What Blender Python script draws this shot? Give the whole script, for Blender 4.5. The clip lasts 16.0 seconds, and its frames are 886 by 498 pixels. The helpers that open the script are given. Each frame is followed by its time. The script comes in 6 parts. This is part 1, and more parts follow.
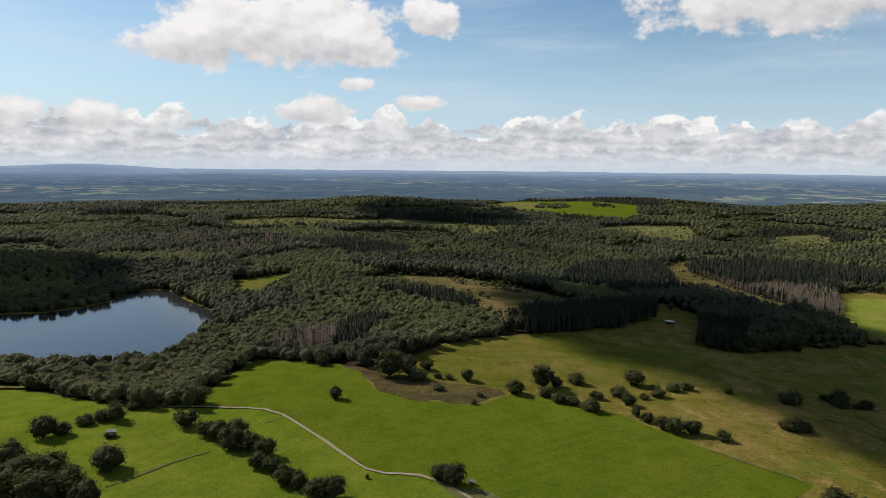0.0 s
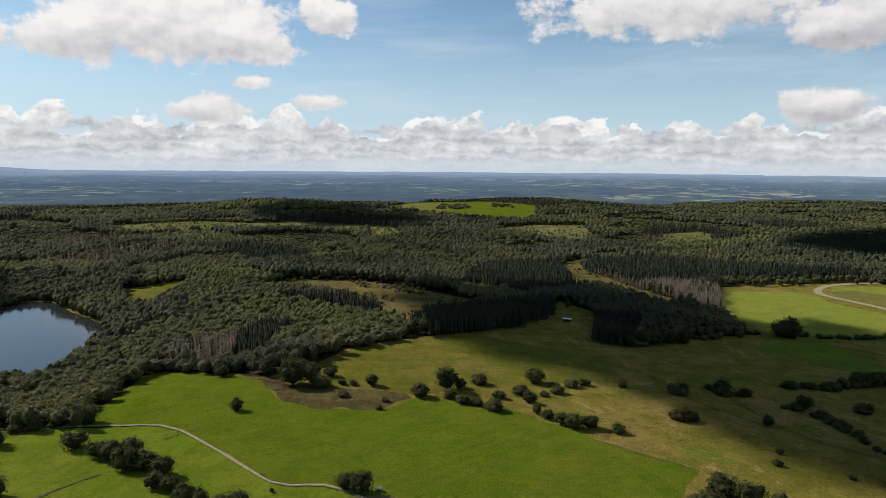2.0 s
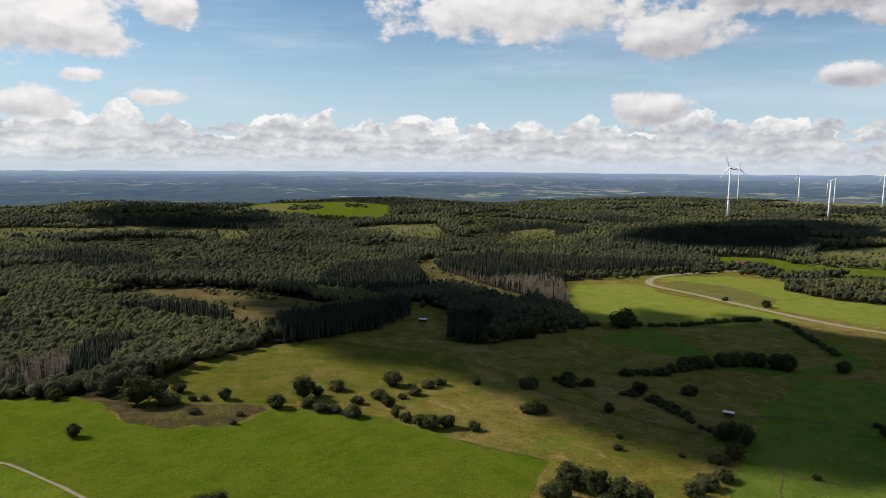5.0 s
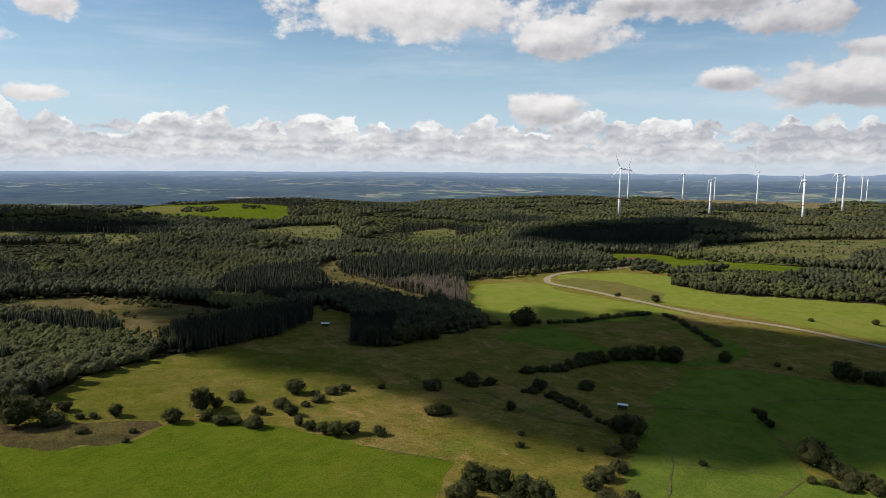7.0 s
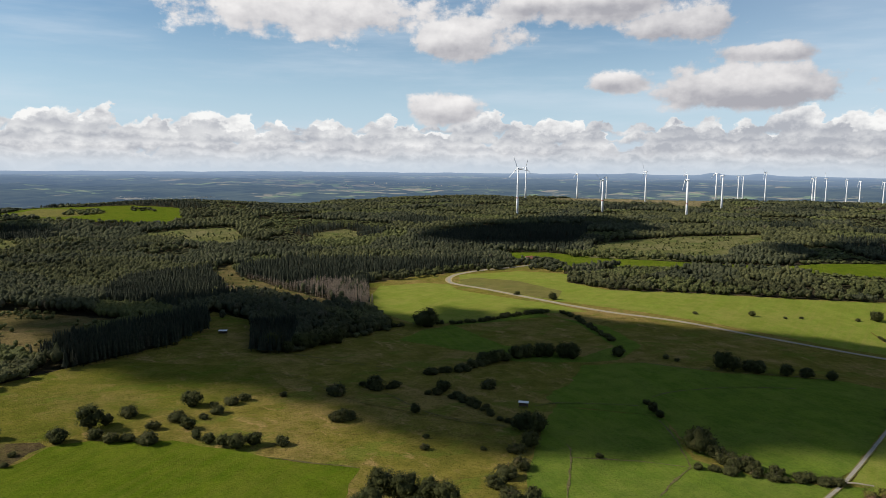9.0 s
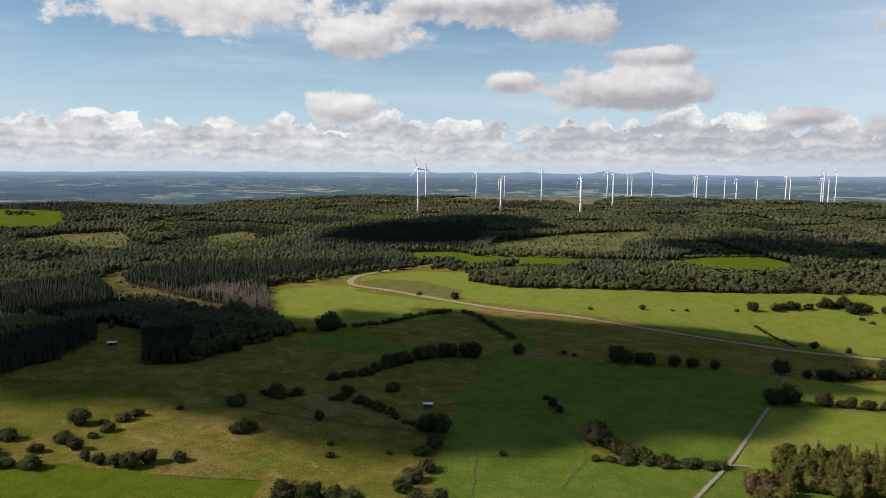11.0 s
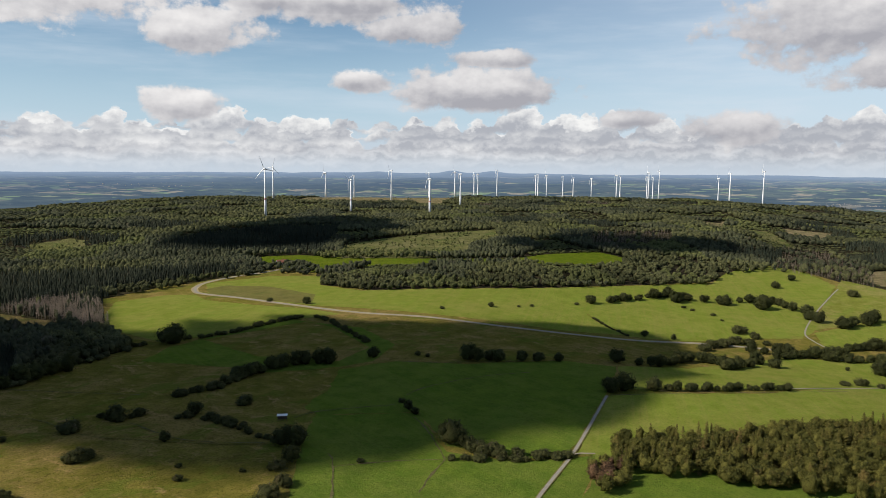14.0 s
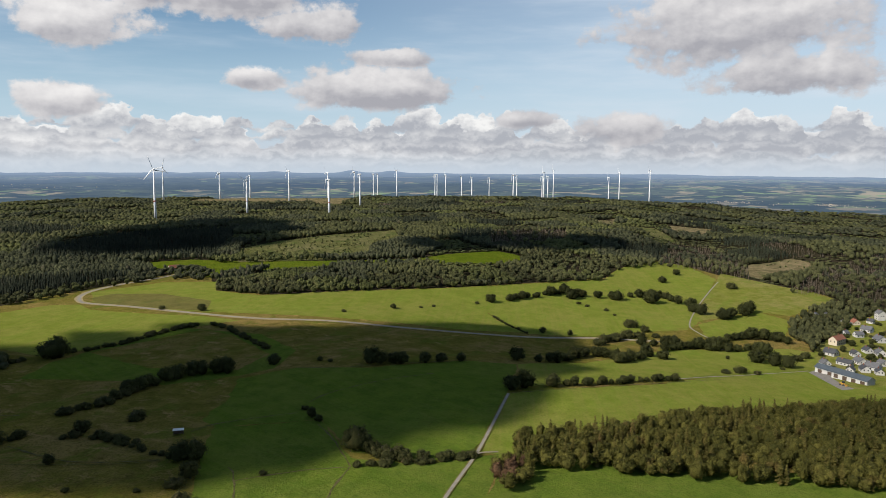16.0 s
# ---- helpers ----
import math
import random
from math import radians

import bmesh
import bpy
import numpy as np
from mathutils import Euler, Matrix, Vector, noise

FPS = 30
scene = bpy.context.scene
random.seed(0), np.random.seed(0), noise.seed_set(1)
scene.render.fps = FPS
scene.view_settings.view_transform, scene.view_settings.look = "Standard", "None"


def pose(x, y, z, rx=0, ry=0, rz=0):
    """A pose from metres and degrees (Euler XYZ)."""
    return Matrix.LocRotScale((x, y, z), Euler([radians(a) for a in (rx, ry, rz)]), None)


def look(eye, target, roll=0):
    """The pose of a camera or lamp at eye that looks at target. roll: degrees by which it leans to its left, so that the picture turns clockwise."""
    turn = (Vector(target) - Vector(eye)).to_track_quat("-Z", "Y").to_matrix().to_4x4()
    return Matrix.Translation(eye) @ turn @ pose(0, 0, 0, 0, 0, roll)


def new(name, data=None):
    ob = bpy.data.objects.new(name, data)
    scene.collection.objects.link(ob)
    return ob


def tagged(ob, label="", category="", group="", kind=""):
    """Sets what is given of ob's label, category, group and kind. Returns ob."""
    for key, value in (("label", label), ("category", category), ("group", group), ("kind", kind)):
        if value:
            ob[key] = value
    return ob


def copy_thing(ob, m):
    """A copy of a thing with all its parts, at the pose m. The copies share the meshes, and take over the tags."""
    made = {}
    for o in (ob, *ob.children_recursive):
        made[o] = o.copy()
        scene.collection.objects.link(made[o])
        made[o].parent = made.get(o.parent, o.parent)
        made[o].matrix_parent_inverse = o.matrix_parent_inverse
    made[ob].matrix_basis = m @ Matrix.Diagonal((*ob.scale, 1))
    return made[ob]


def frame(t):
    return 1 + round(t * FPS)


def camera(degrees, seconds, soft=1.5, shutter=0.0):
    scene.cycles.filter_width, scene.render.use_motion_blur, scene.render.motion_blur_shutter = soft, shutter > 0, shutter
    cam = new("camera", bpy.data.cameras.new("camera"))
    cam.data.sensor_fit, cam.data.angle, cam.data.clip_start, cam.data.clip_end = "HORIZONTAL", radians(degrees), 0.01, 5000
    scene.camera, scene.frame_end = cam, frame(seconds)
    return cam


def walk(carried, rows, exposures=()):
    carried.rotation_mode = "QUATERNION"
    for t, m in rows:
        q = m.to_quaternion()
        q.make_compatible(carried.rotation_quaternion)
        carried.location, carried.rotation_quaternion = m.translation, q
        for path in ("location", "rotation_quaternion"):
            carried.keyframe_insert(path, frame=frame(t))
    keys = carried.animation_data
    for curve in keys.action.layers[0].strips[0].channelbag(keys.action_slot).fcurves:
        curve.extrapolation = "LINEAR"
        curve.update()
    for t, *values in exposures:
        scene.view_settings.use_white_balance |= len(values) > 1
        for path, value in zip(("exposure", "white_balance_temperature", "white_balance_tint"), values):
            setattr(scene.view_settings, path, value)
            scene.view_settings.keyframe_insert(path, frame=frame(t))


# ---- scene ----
cam = camera(63.57, 16.0, soft=0.65)
# seconds, eye x, y, z, heading to the left, pitch, roll
ROWS = [
    (0.0, 0.00, -0.00, 120.00, 0.00, -6.87, 0.49),
    (0.5, -0.05, -0.20, 120.58, -1.96, -6.84, 0.46),
    (1.0, -0.10, -0.39, 121.17, -3.93, -6.83, 0.46),
    (1.5, -0.15, -0.57, 121.76, -5.91, -6.80, 0.44),
    (2.0, -0.20, -0.74, 122.35, -7.88, -6.79, 0.42),
    (2.5, -0.25, -0.89, 122.94, -9.84, -6.79, 0.42),
    (3.0, -0.31, -1.03, 123.53, -11.82, -6.80, 0.45),
    (3.5, -0.36, -1.17, 124.13, -13.64, -6.81, 0.46),
    (4.0, -0.42, -1.29, 124.73, -15.62, -6.82, 0.42),
    (6.5, -0.70, -1.71, 127.75, -25.49, -6.84, 0.41),
    (7.0, -0.76, -1.76, 128.36, -27.49, -6.84, 0.39),
    (7.5, -0.82, -1.80, 128.97, -29.46, -6.85, 0.41),
    (8.0, -0.88, -1.83, 129.59, -31.44, -6.85, 0.43),
    (8.5, -0.94, -1.85, 130.21, -33.44, -6.85, 0.42),
    (9.0, -1.01, -1.85, 130.82, -35.42, -6.84, 0.45),
    (11.5, -1.33, -1.70, 133.95, -45.34, -6.88, 0.36),
    (12.0, -1.40, -1.63, 134.59, -47.33, -6.87, 0.36),
    (12.5, -1.47, -1.55, 135.22, -49.34, -6.87, 0.33),
    (13.0, -1.54, -1.47, 135.86, -51.34, -6.88, 0.35),
    (13.5, -1.61, -1.37, 136.49, -53.32, -6.89, 0.35),
    (14.0, -1.68, -1.25, 137.14, -55.33, -6.89, 0.37),
    (14.5, -1.75, -1.13, 137.78, -57.32, -6.90, 0.39),
    (15.0, -1.83, -1.00, 138.42, -59.33, -6.89, 0.37),
    (15.5, -1.90, -0.85, 139.07, -61.35, -6.89, 0.37),
    (16.0, -1.97, -0.69, 139.72, -63.34, -6.90, 0.35),
]


def facing(x, y, z, yaw, pitch, roll):
    a, p = radians(yaw), radians(pitch)
    return look((x, y, z), (x - math.sin(a) * math.cos(p), y + math.cos(a) * math.cos(p), z + math.sin(p)), roll)


walk(cam, [(r[0], facing(*r[1:])) for r in ROWS], exposures=[(0.0, 0.43), (8.0, 0.46), (16.0, 0.42)])

# ---- sun, sky and clouds ----
SUN_AZ, SUN_EL = -57.0, 37.0          # degrees, clockwise from +y; above the horizon
TO_SUN = Vector((math.sin(radians(SUN_AZ)) * math.cos(radians(SUN_EL)), math.cos(radians(SUN_AZ)) * math.cos(radians(SUN_EL)), math.sin(radians(SUN_EL))))
lamp = bpy.data.lights.new("sun", "SUN")
lamp.energy, lamp.angle, lamp.color = 5.0, radians(0.6), (1.0, 0.93, 0.82)
sun = new("sun", lamp)
sun.matrix_world = look(TO_SUN * 2000, (0, 0, 0))


class Nodes:
    """Short hand for node trees."""

    def __init__(self, tree):
        self.tree = tree
        tree.nodes.clear()

    def add(self, kind, **inputs):
        n = self.tree.nodes.new(kind)
        for key, value in inputs.items():
            key = key.replace("_", " ")
            if key in n.inputs:
                self.set(n.inputs[key], value)
        return n

    def set(self, socket, value):
        if isinstance(value, bpy.types.NodeSocket):
            self.tree.links.new(value, socket)
        else:
            socket.default_value = value

    def math(self, op, a, b=0.0, c=0.0, clamp=False):
        n = self.tree.nodes.new("ShaderNodeMath")
        n.operation, n.use_clamp = op, clamp
        for s, v in zip(n.inputs, (a, b, c)):
            self.set(s, v)
        return n.outputs[0]

    def vec(self, op, a, b=(0, 0, 0)):
        n = self.tree.nodes.new("ShaderNodeVectorMath")
        n.operation = op
        self.set(n.inputs[0], a)
        self.set(n.inputs[3 if op == "SCALE" else 1], b)
        return n.outputs[0]

    def ramp(self, value, lo, hi, to0=0.0, to1=1.0):
        n = self.tree.nodes.new("ShaderNodeMapRange")
        n.interpolation_type = "SMOOTHSTEP"
        for s, v in zip(n.inputs, (value, lo, hi, to0, to1)):
            self.set(s, v)
        return n.outputs[0]

    def mix(self, f, a, b):
        n = self.tree.nodes.new("ShaderNodeMix")
        n.data_type = "RGBA"
        self.set(n.inputs[0], f)
        self.set(n.inputs[6], a if isinstance(a, bpy.types.NodeSocket) else (*a, 1))
        self.set(n.inputs[7], b if isinstance(b, bpy.types.NodeSocket) else (*b, 1))
        return n.outputs[2]

    def noise(self, vector, scale, detail=4.0, rough=0.55, color=False):
        n = self.tree.nodes.new("ShaderNodeTexNoise")
        self.set(n.inputs["Vector"], vector)
        self.set(n.inputs["Scale"], scale)
        n.inputs["Detail"].default_value, n.inputs["Roughness"].default_value = detail, rough
        return n.outputs["Color" if color else "Fac"]


# the single clouds: heading, height, half width, half height (degrees)
CLOUDS = [
    (-12.4, 9.8, 8.2, 3.4),
    (-19.4, 8.4, 4.3, 2.0),
    (-7.3, 8.7, 3.6, 1.7),
    (-1.0, 10.9, 2.2, 1.7),
    (-6.9, 6.0, 1.4, 0.6),
    (-2.3, 4.6, 2.0, 0.7),
    (-10.0, 3.6, 2.6, 1.1),
    (-25.6, 3.1, 2.4, 1.1),
    (25.3, 11.1, 9.3, 2.4),
    (37.1, 9.2, 4.3, 1.9),
    (56.9, 5.7, 5.2, 1.7),
    (49.2, 6.3, 2.4, 1.0),
    (45.3, 12.1, 6.8, 1.0),
    (85.2, 9.5, 8.2, 3.4),
    (88.7, 6.2, 5.7, 1.9),
    (59.1, 5.4, 6.3, 1.6),
    (48.8, 6.3, 2.3, 1.1),
    (35.1, 4.0, 2.7, 1.4),
    (77.6, 2.6, 3.4, 1.4),
    (69.8, 3.3, 2.7, 0.7),
    (46.5, 11.9, 8.6, 1.7),
    (53.5, 10.1, 4.1, 1.4),
    (59.5, 7.9, 3.2, 0.7),
    (-30.8, 3.1, 1.6, 1.1),
]
world = bpy.data.worlds.new("sky")
scene.world = world
world.use_nodes = True
w = Nodes(world.node_tree)
sky = w.add("ShaderNodeTexSky")
sky.sky_type, sky.sun_disc = "NISHITA", False
sky.sun_elevation, sky.sun_rotation = radians(SUN_EL), radians(SUN_AZ)
sky.altitude, sky.air_density, sky.dust_density, sky.ozone_density = 500, 1.0, 0.6, 1.5
coord = w.add("ShaderNodeTexCoord").outputs["Generated"]
sep = w.add("ShaderNodeSeparateXYZ", Vector=coord)
az = w.math("MULTIPLY", w.math("ARCTAN2", sep.outputs[0], sep.outputs[1]), 57.2958)
el = w.math("MULTIPLY", w.math("ARCSINE", sep.outputs[2]), 57.2958)


def at(u, v, stretch=1.0):
    return w.add("ShaderNodeCombineXYZ", X=u, Y=w.math("MULTIPLY", v, stretch), Z=0.0).outputs[0]


def heap(u, v):
    """How deep a direction lies in one of the single clouds, and how high in it."""
    best, high = -2.0, 0.0
    for a, e, wide, tall in CLOUDS:
        du = w.math("DIVIDE", w.math("SUBTRACT", u, a), wide * 1.1)
        dv = w.math("DIVIDE", w.math("SUBTRACT", v, e), tall * 1.12)
        low = w.math("MULTIPLY", w.math("MINIMUM", dv, 0.0), 0.30)
        dd = w.math("ADD", dv, low)
        q = w.math("SUBTRACT", 1.0, w.math("SQRT", w.math("ADD", w.math("MULTIPLY", du, du), w.math("MULTIPLY", dd, dd))))
        best = w.math("MAXIMUM", best, q)
        high = w.math("ADD", high, w.math("MULTIPLY", w.math("MAXIMUM", w.math("ADD", q, 0.2), 0.0), dv))
    return best, high


deep, high = heap(az, el)
puff = w.noise(at(az, el, 1.4), 0.24, 6.0, 0.52)
puff_sunward = w.noise(at(w.math("SUBTRACT", az, 0.45), w.math("ADD", el, 0.6), 1.4), 0.24, 5.0, 0.52)
relief = w.math("SUBTRACT", puff, puff_sunward)
crisp = w.math("SUBTRACT", w.noise(at(az, el, 1.3), 0.62, 6.0, 0.54), 0.5)
fray = w.math("SUBTRACT", w.noise(at(az, el, 1.25), 1.7, 7.0, 0.62), 0.5)
density = w.math("ADD", w.math("ADD", w.math("ADD", deep, w.math("MULTIPLY", fray, 0.55)), w.math("MULTIPLY", crisp, 0.75)), w.math("MULTIPLY", w.math("SUBTRACT", puff, 0.5), 1.9))
alpha_heap = w.ramp(density, -0.08, 0.30)
soft = w.math("SUBTRACT", w.noise(at(az, el, 1.3), 0.28, 3.0, 0.5), 0.5)


dull = w.ramp(az, 30.0, 80.0, 0.0, -0.28)


def cumulus_row(under, seed, base, rise, often, thin, shade, lit):
    """A row of flat-based cumulus along the horizon, laid over what is behind it."""
    u = w.math("ADD", w.math("ADD", az, w.math("MULTIPLY", crisp, 2.2)), seed)
    n = w.noise(at(u, 0.0), often, 2.5, 0.55)
    tall = w.math("MULTIPLY", w.ramp(n, thin, thin + 0.22), rise)
    e = w.math("SUBTRACT", w.math("ADD", el, w.math("ADD", w.math("MULTIPLY", crisp, 1.5), w.math("ADD", w.math("MULTIPLY", fray, 0.8), w.math("MULTIPLY", soft, 1.7)))), base)
    alpha = w.math("MULTIPLY", w.ramp(w.math("SUBTRACT", tall, e), -0.08, 0.16), w.ramp(e, -0.35, 0.12))
    f = w.math("ADD", w.math("MULTIPLY", w.math("DIVIDE", e, rise), 0.95), w.math("ADD", w.math("ADD", w.math("ADD", 0.22, dull), w.math("MULTIPLY", crisp, 0.95)), w.math("ADD", w.math("MULTIPLY", fray, 0.5), w.math("MULTIPLY", relief, 2.0))), clamp=True)
    return w.mix(alpha, under, w.mix(f, shade, lit))


veil = w.math("MULTIPLY", w.math("MULTIPLY", w.ramp(w.noise(at(az, el, 7.0), 0.045, 5.0, 0.6), 0.42, 0.75), 0.40), w.ramp(el, 22.0, 9.0))
lit_heap = w.math("ADD", w.math("ADD", w.math("ADD", 0.70, w.math("ADD", w.math("MULTIPLY", crisp, 0.30), w.math("MULTIPLY", fray, 0.20))), w.math("MULTIPLY", relief, 1.6)), w.math("SUBTRACT", w.math("MULTIPLY", high, 0.75), w.ramp(az, 12.0, 60.0, 0.0, 0.42)), clamp=True)
col_heap = w.mix(lit_heap, (0.42, 0.42, 0.46), (0.94, 0.92, 0.91))
blue = w.vec("MULTIPLY", sky.outputs[0], (0.085, 0.098, 0.103))
pale = w.mix(w.math("MULTIPLY", w.ramp(el, 12.0, -0.5), 0.80), blue, (0.55, 0.71, 0.88))
c = w.mix(w.math("ADD", veil, w.math("MULTIPLY", w.ramp(az, 40.0, 90.0), 0.46), clamp=True), pale, (0.70, 0.78, 0.87))
c = w.mix(w.math("MULTIPLY", w.ramp(el, 3.4, 0.4), 0.75), c, (0.60, 0.66, 0.74))
c = cumulus_row(c, 11.0, -0.5, 0.9, 0.26, 0.22, (0.52, 0.56, 0.62), (0.80, 0.82, 0.85))
c = cumulus_row(c, 31.0, 0.2, 1.0, 0.24, 0.26, (0.49, 0.52, 0.57), (0.86, 0.87, 0.89))
c = cumulus_row(c, 97.0, 0.9, 1.4, 0.20, 0.30, (0.46, 0.48, 0.53), (0.92, 0.92, 0.92))
c = cumulus_row(c, 53.0, 1.7, 1.9, 0.19, 0.36, (0.45, 0.47, 0.52), (0.95, 0.95, 0.94))
c = cumulus_row(c, 71.0, 2.5, 1.9, 0.17, 0.44, (0.45, 0.47, 0.52), (0.96, 0.96, 0.95))
c = w.mix(alpha_heap, c, col_heap)
c = w.mix(w.math("MULTIPLY", w.ramp(el, 0.9, -0.7), 0.8), c, (0.60, 0.68, 0.77))
back = w.add("ShaderNodeBackground", Color=c, Strength=0.72)
w.tree.links.new(back.outputs[0], w.add("ShaderNodeOutputWorld").inputs[0])

